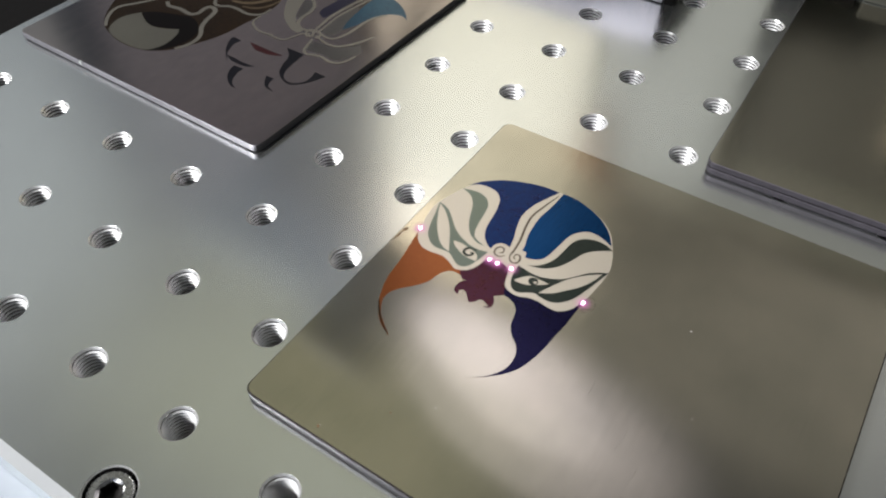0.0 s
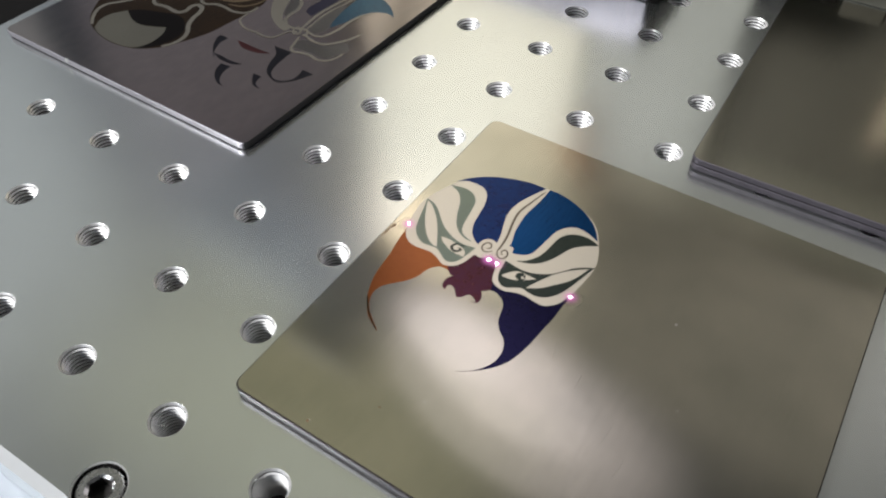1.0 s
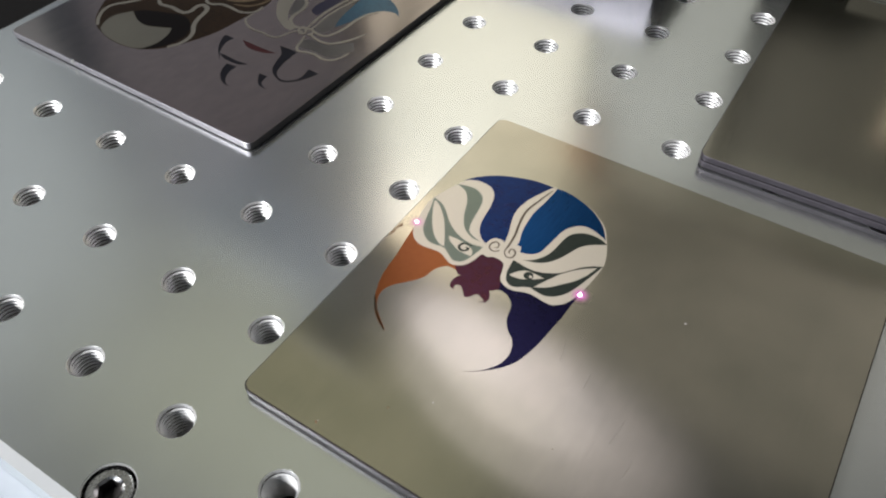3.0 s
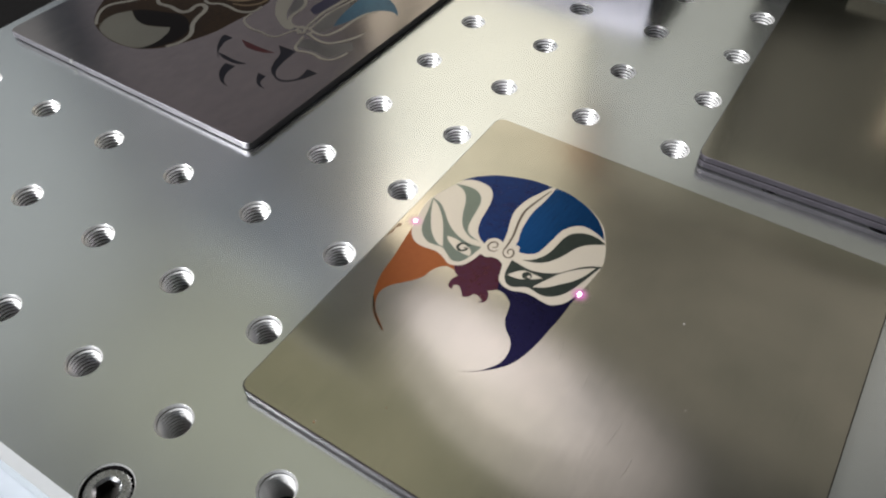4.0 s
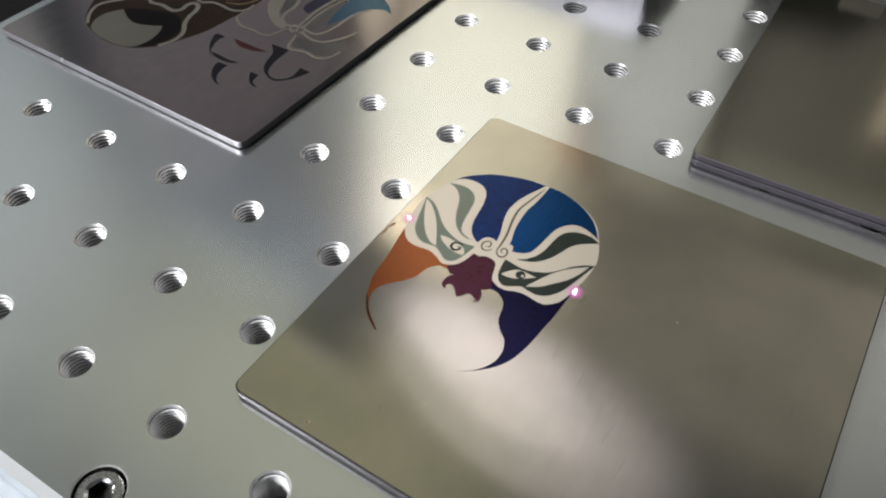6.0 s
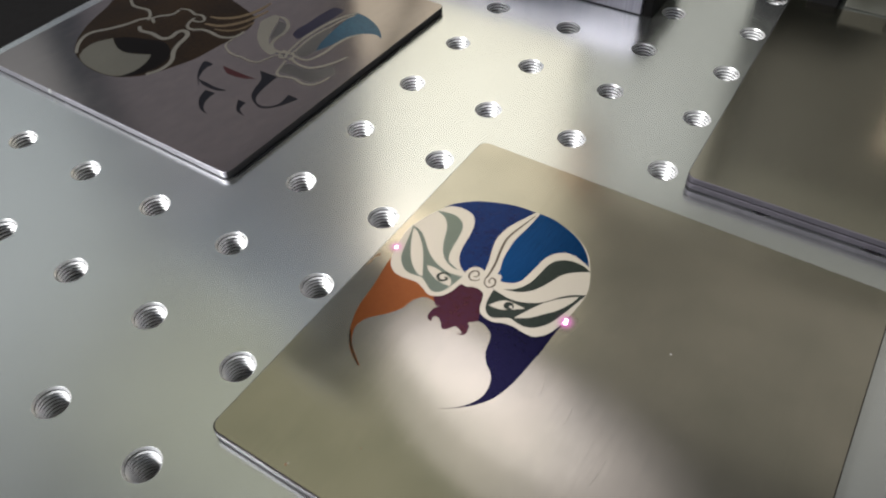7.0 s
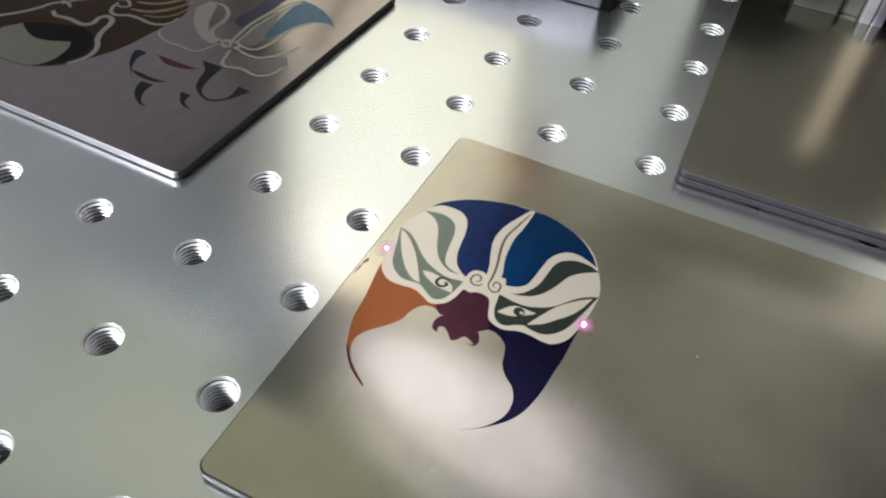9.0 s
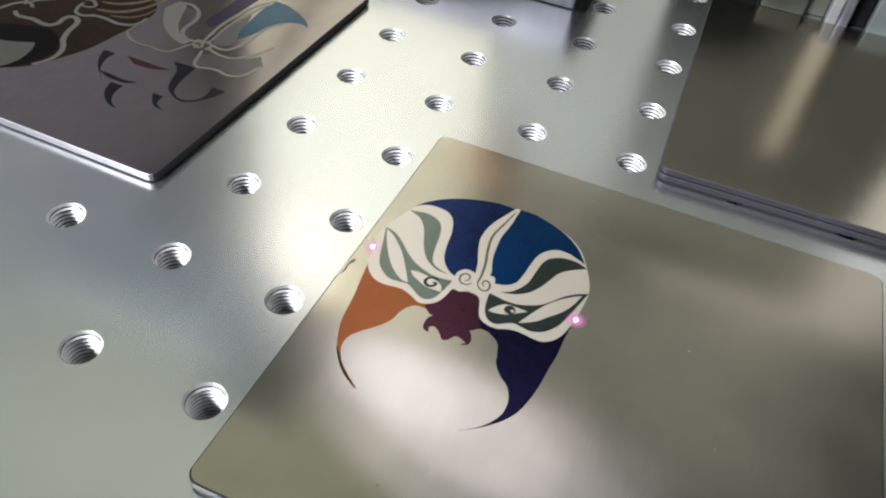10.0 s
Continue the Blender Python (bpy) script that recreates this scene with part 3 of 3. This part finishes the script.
TAN_A = [(40.1, 49.4), (44.6, 50.6), (47.9, 53.4), (50.5, 58.3), (52.0, 65.8)]
TAN_B = [(38.5, 53.4), (42.8, 54.8), (46.7, 58.4), (48.9, 63.9), (49.3, 70.1)]
TAN_C = [(45.3, 48.6), (49.8, 50.2), (52.4, 53.8), (53.0, 58.2)]
BLUE_PLUME = [(77.5, 79.8), (77.5, 79.8), (81.5, 79.3), (86.6, 77.1), (90.5, 74.2), (93.0, 71.3), (93.0, 71.3), (90.4, 72.3), (87.4, 71.4), (85.0, 69.4), (83.2, 65.3), (82.4, 61.1), (81.2, 57.5), (80.3, 55.8), (80.3, 55.8), (78.8, 59.5), (77.9, 64.0), (77.1, 69.6), (76.8, 74.9)]
SLATE_PLUME = [(78.8, 59.5), (78.8, 59.5), (80.3, 55.8), (80.3, 55.8), (80.2, 52.6), (78.7, 51.0), (76.3, 51.2), (74.7, 55.4), (74.4, 59.5), (75.0, 64.0), (76.2, 69.4), (76.2, 69.4), (77.9, 64.0)]
NAVY_PLUME = [(68.2, 59.1), (68.2, 59.1), (67.3, 61.9), (67.7, 66.5), (67.8, 73.0), (68.8, 78.6), (72.8, 78.8), (72.8, 78.8), (72.6, 72.9), (72.2, 66.7), (71.8, 61.2), (71.3, 57.9)]
GREY_PETAL = [(76.8, 44.4), (76.8, 44.4), (78.9, 46.4), (82.5, 46.1), (86.3, 47.5), (90.4, 52.1), (90.4, 52.1), (93.4, 48.5), (93.4, 48.5), (91.9, 46.3), (90.4, 42.8), (87.9, 41.6), (84.2, 42.0), (80.8, 41.4), (78.3, 41.5)]
PALE_LEAF = [(54.3, 59.9), (54.3, 59.9), (55.3, 64.9), (58.2, 64.1), (60.7, 58.7), (63.2, 54.0), (66.8, 50.3), (70.7, 48.9), (70.7, 48.9), (70.3, 46.9), (66.8, 47.5), (61.7, 50.5), (57.8, 54.6)]
SHADE_LEAF = [(59.0, 63.0), (59.0, 63.0), (61.7, 62.9), (64.0, 60.9), (64.9, 57.0), (64.9, 53.3), (62.9, 54.9), (61.0, 58.9)]
LINE_A = [(56.9, 64.8), (60.0, 64.9), (63.7, 62.2), (65.4, 58.4), (65.5, 54.8), (66.3, 51.7), (68.9, 49.5), (71.4, 49.4), (73.4, 50.0)]
LINE_B = [(73.7, 50.6), (73.1, 55.1), (72.6, 60.2), (72.9, 65.7), (73.7, 71.3), (75.2, 76.3), (77.3, 80.1)]
LINE_B_LOW = [(75.3, 49.8), (74.9, 54.8), (74.4, 59.5), (74.6, 64.5), (75.3, 68.8), (76.0, 74.0), (77.4, 78.1)]
LINE_C = [(75.9, 50.5), (78.8, 49.7), (81.3, 50.3), (82.6, 52.8), (83.3, 57.1), (83.3, 62.4), (84.2, 67.0), (86.4, 70.0)]
LINE_D = [(76.2, 48.7), (79.5, 47.5), (82.5, 47.1), (85.2, 47.8), (87.6, 50.6), (89.5, 54.2), (90.6, 57.9)]
LINE_E = [(76.2, 46.7), (77.3, 43.4), (78.2, 40.8), (80.0, 39.7), (82.2, 40.4), (84.9, 40.9), (88.3, 40.3), (90.9, 41.3), (92.3, 43.7), (92.8, 46.8)]
LINE_F = [(73.8, 48.5), (71.8, 47.2), (70.8, 44.6), (69.7, 41.9), (67.3, 41.0), (64.1, 41.3), (61.1, 41.0), (57.9, 41.7), (54.8, 43.9), (54.3, 47.8)]
KNOT_A = [(74.1, 46.7), (72.4, 48.3), (72.1, 50.2), (73.4, 50.3), (74.8, 48.5), (74.5, 47.3), (73.5, 48.3)]
KNOT_B = [(75.3, 47.8), (74.3, 49.9), (74.9, 50.9), (76.6, 50.0), (77.2, 48.0), (76.1, 48.0)]


def glide(p0, p1, p2, p3, steps):
    """Points of a smooth curve from p1 to p2."""
    out = []
    for k in range(steps):
        t = k / steps
        out.append(tuple(0.5 * (2 * b + (c - a) * t + (2 * a - 5 * b + 4 * c - d) * t * t + (3 * b - a - 3 * c + d) * t ** 3) for a, b, c, d in zip(p0, p1, p2, p3)))
    return out


def smooth_open(pts, steps=5):
    q = [pts[0], *pts, pts[-1]]
    out = []
    for k in range(1, len(q) - 2):
        out += glide(q[k - 1], q[k], q[k + 1], q[k + 2], steps)
    return out + [pts[-1]]


def smooth_loop(pts, steps=5):
    """A closed outline, broken at its doubled points; the first point is always one."""
    runs, run = [], [pts[1]]
    for p in pts[2:]:
        if p == run[-1]:
            runs.append(run)
            run = [p]
        else:
            run.append(p)
    runs.append(run + [pts[0]])
    out = []
    for run in runs:
        if len(run) > 1:
            out += smooth_open(run, steps)[:-1]
    return out


MARKING = {main_plate: main_plate.matrix_basis.inverted() @ pose(0.0062, -0.0133, 0, 0, 0, -1.2)}


def film(name, outline, mat, plate, z, thick=0.000012):
    """A thin coloured layer burnt into a plate."""
    pts = [(x / 1000, y / 1000) for x, y in outline]
    area = sum(a[0] * b[1] - b[0] * a[1] for a, b in zip(pts, pts[1:] + pts[:1]))
    if area < 0:
        pts.reverse()
    n = len(pts)
    verts = [(x, y, z) for x, y in pts] + [(x, y, z - thick) for x, y in pts]
    faces = [tuple(range(n))] + [(n + k, n + (k + 1) % n, (k + 1) % n, k) for k in range(n)]
    return part(name, mesh_from(name, verts, faces, (mat,)), None, plate, at=MARKING.get(plate))


def stroke(name, pts, width, mat, plate, z, taper=0.35):
    line = smooth_open(pts, 6)
    left, right = [], []
    n = len(line)
    for k, (x, y) in enumerate(line):
        a, b = line[max(0, k - 1)], line[min(n - 1, k + 1)]
        dx, dy = b[0] - a[0], b[1] - a[1]
        d = math.hypot(dx, dy) or 1
        w = width / 2 * (taper + (1 - taper) * math.sin(math.pi * min(1, max(0, k / (n - 1)))) ** 0.6)
        left.append((x - dy / d * w, y + dx / d * w))
        right.append((x + dy / d * w, y - dx / d * w))
    verts = [(x / 1000, y / 1000, z) for x, y in left] + [(x / 1000, y / 1000, z) for x, y in right]
    faces = [(k, n + k, n + k + 1, k + 1) for k in range(n - 1)]
    return part(name, mesh_from(name, verts, faces, (mat,)), None, plate, at=MARKING.get(plate))


F_CREAM = material("frosted_cream_mark", (0.60, 0.545, 0.455), 0.42, 0.60, 0.03, 1500, 0.05, coat=0.8)
F_BLUE = material("blue_oxide", (0.003, 0.050, 0.175), 0.29, 1.0, 0.25, 900, 0.05, stretch=(6, 0.3, 1), large=60, coat=0.06)
F_VIOLET = material("violet_blue_oxide", (0.015, 0.023, 0.105), 0.29, 1.0, 0.25, 900, 0.05, large=70, second=(0.009, 0.035, 0.145), coat=0.06)
F_NAVY = material("navy_oxide", (0.009, 0.008, 0.038), 0.29, 1.0, 0.2, 900, 0.05, coat=0.06)
F_GREEN = material("green_oxide", (0.040, 0.082, 0.054), 0.33, 1.0, 0.2, 900, 0.05, coat=0.8, coat_ior=2.3, coat_rough=0.30)
F_DEEP = material("deep_green_oxide", (0.022, 0.031, 0.026), 0.35, 0.7, 0.2, 900, 0.05, coat=0.08)
F_RUST = material("rust_oxide", (0.31, 0.100, 0.031), 0.29, 1.0, 0.05, 900, 0.01, large=60, second=(0.26, 0.078, 0.026), coat=0.15)
F_WINE = material("wine_oxide", (0.085, 0.022, 0.028), 0.29, 1.0, 0.2, 900, 0.04, second=(0.060, 0.020, 0.048), coat=0.08)
F_LINE = material("brown_line", (0.10, 0.075, 0.055), 0.45, 0.4, 0.1, 900)
F_UMBER = material("umber_oxide", (0.026, 0.016, 0.009), 0.36, 0.85, 0.3, 900, 0.05, large=60, second=(0.060, 0.035, 0.016), coat=0.05)
F_BLACK = material("black_oxide", (0.0055, 0.006, 0.010), 0.35, 0.6, 0.3, 900, 0.05, coat=0.05)
F_CRIMSON = material("crimson_oxide", (0.050, 0.010, 0.011), 0.38, 0.6, 0.2, 900, 0.05, coat=0.08)
F_GREY = material("grey_frost_mark", (0.27, 0.255, 0.22), 0.42, 0.8, 0.08, 900, 0.05)
F_SOOT = material("soot_oxide", (0.007, 0.005, 0.004), 0.40, 0.8, 0.3, 900, 0.05, coat=0.03)
for dark in (F_UMBER, F_SOOT, BURR):
    dark.node_tree.nodes["Principled BSDF"].inputs["Specular IOR Level"].default_value = 0.1
F_OVAL = material("grey_oval_mark", (0.175, 0.168, 0.14), 0.42, 0.8, 0.10, 900, 0.05)
F_TAN = material("tan_oxide", (0.21, 0.155, 0.095), 0.38, 0.8, 0.25, 900, 0.05, large=90)
F_SLATE = material("slate_oxide", (0.16, 0.155, 0.15), 0.36, 0.9, 0.15, 900, 0.05, large=80)
F_NAVY_DEEP = material("deep_navy_oxide", (0.035, 0.034, 0.060), 0.36, 0.8, 0.25, 900, 0.05, large=80)
F_TEAL = material("teal_oxide", (0.035, 0.13, 0.20), 0.38, 0.6, 0.3, 900, 0.05, large=80, second=(0.02, 0.04, 0.07), coat=0.08)
SCORCH = material("scorch", (0.22, 0.14, 0.08), 0.6, 0.4, 0.4, 1500)


def engrave_main():
    z, d = MAIN_TOP, 0.000004
    for name, outline, mat, level in (
            ("rust_wing", RUST_WING, F_RUST, 1), ("wine_nose", WINE_NOSE, F_WINE, 2), ("navy_wing", NAVY_WING, F_NAVY, 3),
            ("cream_ground", CREAM_HEAD, F_CREAM, 4), ("blue_brow", BLUE_BROW, F_VIOLET, 6), ("blue_crown", BLUE_CROWN, F_BLUE, 6),
            ("green_leaf", LEAF_UPPER, F_GREEN, 6), ("green_leaf", LEAF_LEFT, F_GREEN, 6), ("green_leaf", LEAF_RIGHT, F_DEEP, 6), ("green_leaf", BAND_RIGHT, F_DEEP, 6),
            ("cream_sliver", SLIVER_LEFT, F_CREAM, 8), ("cream_sliver", SLIVER_RIGHT, F_CREAM, 8), ("cream_almond", EYE_LEFT, F_CREAM, 8), ("cream_almond", EYE_RIGHT, F_CREAM, 8)):
        film(name, smooth_loop(outline), mat, main_plate, z + level * d, level * d)
    stroke("horn_line", HORN_LINE, 0.55, F_LINE, main_plate, z + 10 * d)
    stroke("curl", CURL_A, 0.40, F_LINE, main_plate, z + 11.5 * d)
    stroke("curl", CURL_B, 0.40, F_LINE, main_plate, z + 13 * d)
    stroke("dark_comma", LEFT_PUPIL, 0.62, F_DEEP, main_plate, z + 10 * d)
    for name, x, y, size, mat, level in (("dark_pupil", 32.05, 53.5, 1.08, F_DEEP, 10), ("cream_dot", 32.55, 53.45, 0.36, F_CREAM, 12)):
        ring = [(x + size * math.cos(k * math.pi / 10), y + size * math.sin(k * math.pi / 10)) for k in range(20)]
        film(name, ring, mat, main_plate, z + level * d, 2 * d)
    stroke("dark_tail", [(8.0, 31.2), (8.8, 30.2), (10.4, 28.3), (12.4, 26.6), (15.0, 24.9)], 0.42, F_UMBER, main_plate, z + 8 * d, 0.15)


SCORCH_MARK = [(0.05, 46.5), (0.05, 46.5), (0.5, 48.3), (0.3, 49.6), (0.9, 50.8), (0.6, 51.6), (0.15, 51.0), (0.05, 49.0)]


def engrave_red():
    z, d = RED_TOP, 0.000004
    for name, outline, mat, level in (
            ("umber_field", UMBER_FIELD, F_UMBER, 2), ("black_crescent", BLACK_CRESCENT, F_SOOT, 4), ("cream_oval", CREAM_OVAL, F_OVAL, 6),
            ("blue_plume", BLUE_PLUME, F_TEAL, 2), ("slate_plume", SLATE_PLUME, F_SLATE, 2), ("navy_plume", NAVY_PLUME, F_NAVY_DEEP, 2), ("grey_petal", GREY_PETAL, F_SLATE, 2),
            ("shade_leaf", SHADE_LEAF, F_SLATE, 2), ("pale_leaf", PALE_LEAF, F_GREY, 3),
            ("brush_mark", GLYPH_HOOK, F_BLACK, 2), ("brush_mark", GLYPH_BAR, F_BLACK, 2), ("crimson_mark", GLYPH_RED, F_CRIMSON, 2),
            ("brush_mark", GLYPH_TEAR, F_BLACK, 2), ("brush_mark", GLYPH_DROP, F_BLACK, 2), ("brush_mark", GLYPH_SWEEP, F_BLACK, 2)):
        film(name, smooth_loop(outline), mat, red_plate, z + level * d, level * d)
    for k, (pts, w) in enumerate(((TAN_A, 1.5), (TAN_B, 1.4), (TAN_C, 0.9))):
        stroke("tan_band", pts, w, F_TAN, red_plate, z + (7 + 0.6 * k) * d, 0.4)
    for k, (pts, w) in enumerate(((LINE_RIM, 1.2), (LINE_RIM_TOP, 1.1), (LINE_TOP_CURL, 1.1), (LINE_CHEEK, 1.5), (LINE_BROW, 1.1), (LINE_EYE, 0.9), (LINE_A, 1.2), (LINE_B, 1.0),
                                  (LINE_B_LOW, 0.8), (LINE_C, 1.0), (LINE_D, 1.0), (LINE_E, 1.0), (LINE_F, 0.8), (KNOT_A, 0.8), (KNOT_B, 0.8))):
        stroke("pale_line", pts, w, F_GREY, red_plate, z + (9 + 0.6 * k) * d, 0.7)
    part("burr", block(0.0288, 0.0297, -0.0004, 0.0002, 0.0014, 0.0024, 0.0001), BEVEL, red_plate, "bright raised nick in the edge")


engrave_main()
engrave_red()
film("scorch_mark", smooth_loop(SCORCH_MARK), SCORCH, main_plate, MAIN_TOP + 0.00001, 0.00001)

DUST = material("pale_dust", (0.55, 0.52, 0.50), 0.7, 0.0, 0.2, 900)
for x, y, size, mat in ((64.7, 59.8, 0.26, DUST), (32.6, 16.5, 0.18, DUST), (17.3, 1.8, 0.16, DUST), (26.3, 11.0, 0.26, SCORCH), (17.1, 1.4, 0.5, SCORCH), (72.4, 41.0, 0.16, DUST), (55.5, 20.2, 0.16, SCORCH)):
    ring = [(x + size * (0.7 + 0.3 * math.sin(5 * k + x)) * math.cos(k * math.pi / 4), y + 0.6 * size * math.sin(k * math.pi / 4)) for k in range(8)]
    film("speck", ring, mat, main_plate, MAIN_TOP + 0.00002, 0.00002)
for a, b in (((47.9, 37.8), (46.3, 43.2)), ((54.4, 34.5), (54.1, 38.8)), ((63.4, 26.4), (63.8, 32.8)), ((68.0, 22.0), (68.3, 26.5))):
    stroke("scratch", [a, ((a[0] + b[0]) / 2 + 0.15, (a[1] + b[1]) / 2), b], 0.055, F_GREY, main_plate, MAIN_TOP + 0.00001)

# ---- what stands at the back of the table ----
def machine_column():
    thing = new("machine_column")
    thing.matrix_basis = pose(0, 0.2045, 0)
    tagged(thing, "upright machine column with white rib and black slot", "machine column")
    for name, x0, x1, y0, mat in (("side_panel", 0.070, 0.0838, 0.001, TAN), ("slot", 0.0840, 0.0903, 0.004, SLATE), ("rib", 0.0905, 0.0938, -0.001, WHITE), ("rib_side", 0.0939, 0.0972, -0.0004, LILAC),
                                  ("slot", 0.0974, 0.1030, 0.004, BLACK), ("front_panel", 0.1032, 0.150, 0.001, GREY)):
        part(name, block(x0, x1, y0, 0.030, 0.00005, 0.0135, 0.0006), mat, thing)
    part("seam", block(0.112, 0.1124, 0.0004, 0.0012, 0.0002, 0.0133), BLACK, thing)
    # unseen panels, web and tan strip added behind to shape the plates' reflections
    part("reflected_lower", block(0.012, 0.160, 0.096, 0.110, -0.200, 0.1520, 0.0006), SLATE, thing)
    part("reflected_band", block(0.012, 0.160, 0.097, 0.110, 0.1523, 0.1900, 0.0006), DRAB, thing)
    part("reflected_top", block(0.012, 0.160, 0.096, 0.110, 0.1903, 0.208, 0.0006), SLATE, thing)
    part("web", block(0.1100, 0.1260, 0.0300, 0.0955, -0.200, 0.0135), SLATE, thing)
    part("reflected_strip", block(0.1008, 0.1095, 0.0860, 0.0958, -0.100, 0.1120, 0.0006), TAN_STRIP, thing)


machine_column()
for x0, x1, y0 in ((0.0440, 0.0530, 0.2005), (0.0590, 0.0685, 0.2035)):
    foot = part("clamp_block", block(-(x1 - x0) / 2, (x1 - x0) / 2, 0, 0.012, 0.00005, 0.010, 0.0006), BLACK, at=pose((x0 + x1) / 2, y0, 0))
    tagged(foot, "small black clamp block at the back of the table", "clamp", group="clamp blocks")

# unseen boards, added and toned to give table and plates their reflections
cover = part("reflected_board", block(-0.050, 0.070, 0, 0.030, 0.00005, 0.262, 0.003), BEIGE, at=pose(-0.088, COLUMN_Y, BED_TOP))
tagged(cover, "unseen beige board added behind the work table for the metal to reflect", "machine cover")
part("side_panel", block(0.0705, 0.128, 0.003, 0.030, 0.1265, 0.145, 0.002), DRAB, cover, "unseen drab panel added for the darker reflection")
part("pale_reflector", block(0.0705, 0.130, 0.002, 0.030, 0.00005, 0.1260, 0.002), PUTTY, cover, "unseen putty panel added for the paler reflection")
# black backing added behind the invented amber glow
part("amber_backing", block(0.0710, 0.0835, -0.003, 0.0025, 0.100, 0.140, 0.0008), BLACK, cover)

# ---- an unseen plate on arms, added to darken a band of the reflection ----
def reflected_plate():
    thing = new("reflected_plate")
    thing.matrix_basis = pose(0, 0, HEAD_Z + 0.0015)
    tagged(thing, "unseen grey plate on arms, added to darken a band of the reflection", "lamp bracket")
    part("band_plate", block(-0.047, -0.019, 0.043, 0.086, 0, 0.0035, 0.0006), DRAB_BLUE, thing)
    part("arm", block(-0.125, -0.0473, 0.0620, 0.0980, 0, 0.0035, 0.0006), STEEL_BLUE, thing, "unseen blue-grey arm carrying the added plate")
    part("back_arm", block(-0.125, -0.1180, 0.0983, COLUMN_Y - 0.0003, 0, 0.0035, 0.0006), STEEL_BLUE, thing, "unseen blue-grey arm carrying the added plate")


reflected_plate()

# ---- the laser's sparks ----
SPARK = material("violet_spark", (1, 0.8, 0.95), 0.5, 0, emit=((1.0, 0.66, 0.95), 12.0))
# lens glow round each spark, painted as a fading emissive disc
LENS_GLOW = bpy.data.materials.new("violet_lens_glow")
LENS_GLOW.use_nodes = True
pn, pl = LENS_GLOW.node_tree.nodes, LENS_GLOW.node_tree.links
pn.remove(pn["Principled BSDF"])
p_co, p_len, p_range, p_pow = pn.new("ShaderNodeTexCoord"), pn.new("ShaderNodeVectorMath"), pn.new("ShaderNodeMapRange"), pn.new("ShaderNodeMath")
p_glow, p_clear, p_mix = pn.new("ShaderNodeEmission"), pn.new("ShaderNodeBsdfTransparent"), pn.new("ShaderNodeMixShader")
p_len.operation, p_pow.operation = "LENGTH", "POWER"
p_range.inputs["From Min"].default_value, p_range.inputs["From Max"].default_value = 0.0, 0.0026
p_range.inputs["To Min"].default_value, p_range.inputs["To Max"].default_value = 1.0, 0.0
p_pow.inputs[1].default_value = 2.8
p_glow.inputs["Color"].default_value, p_glow.inputs["Strength"].default_value = (1.0, 0.32, 0.82, 1), 0.95
pl.new(p_co.outputs["Object"], p_len.inputs[0])
pl.new(p_len.outputs["Value"], p_range.inputs["Value"])
pl.new(p_range.outputs["Result"], p_pow.inputs[0])
pl.new(p_pow.outputs[0], p_mix.inputs["Fac"])
pl.new(p_clear.outputs[0], p_mix.inputs[1])
pl.new(p_glow.outputs[0], p_mix.inputs[2])
pl.new(p_mix.outputs[0], pn["Material Output"].inputs["Surface"])
spark_mesh = lathe("laser_spark", [(0.0, 0.00034), (0.00020, 0.00028), (0.00032, 0.00014), (0.00034, 0.00004), (0.0, 0.0)], (SPARK,), segments=16)
glow_disc_mesh = lathe("glow_disc", [(0.0, 0.00010), (0.0007, 0.00008), (0.0015, 0.00005), (0.0026, 0.00002)], (LENS_GLOW,), segments=24)


def spark():
    ob = new("laser_spark", spark_mesh)
    ob.matrix_basis = pose(0, 0, 0)
    part("glow_disc", glow_disc_mesh, None, ob, "faint violet disc drawn for the lens glow around the spark")
    return tagged(ob, "tiny glowing violet-white laser spark on the steel plate", "spark", group="laser sparks")


def on_plate(x, y):
    p = main_plate.matrix_basis @ MARKING[main_plate] @ Vector((x / 1000, y / 1000, MAIN_TOP + 0.0001))
    return pose(p.x, p.y, p.z)


spark_left, spark_right, nose_a, nose_b, nose_c = [spark() for _ in range(5)]


def motions():
    walk(spark_left, [(t, on_plate(x, y)) for t, x, y in ((0, 3.1, 52.9), (2.5, 3.1, 53.5), (5.5, 2.6, 54.3), (7.5, 2.5, 55.1), (10, 2.1, 56.1))])
    walk(spark_right, [(t, on_plate(x, y)) for t, x, y in ((0, 43.5, 54.1), (2.5, 43.6, 54.7), (5.5, 43.8, 55.8), (7.5, 43.8, 56.4), (10, 43.9, 57.0))])
    walk(nose_a, [(t, on_plate(x, y)) for t, x, y in ((0, 21.1, 53.5), (0.5, 21.6, 53.6), (0.8, 23.2, 53.7), (1.1, 24.0, 53.8), (1.6, 24.6, 54.0), (2.1, 25.4, 54.3), (2.2, 43.5, 54.6), (10, 43.9, 56.97))])
    walk(nose_b, [(t, on_plate(x, y)) for t, x, y in ((0, 23.1, 53.5), (0.5, 23.9, 53.6), (1.0, 24.1, 53.8), (1.6, 24.6, 54.0), (2.1, 25.4, 54.3), (2.2, 43.5, 54.6), (10, 43.9, 56.97))])
    walk(nose_c, [(t, on_plate(x, y)) for t, x, y in ((0, 26.4, 53.9), (0.5, 26.2, 53.9), (1.0, 26.0, 53.8), (1.3, 25.8, 53.9), (1.6, 24.7, 54.0), (2.1, 25.4, 54.3), (2.2, 43.5, 54.6), (10, 43.9, 56.97))])


motions()
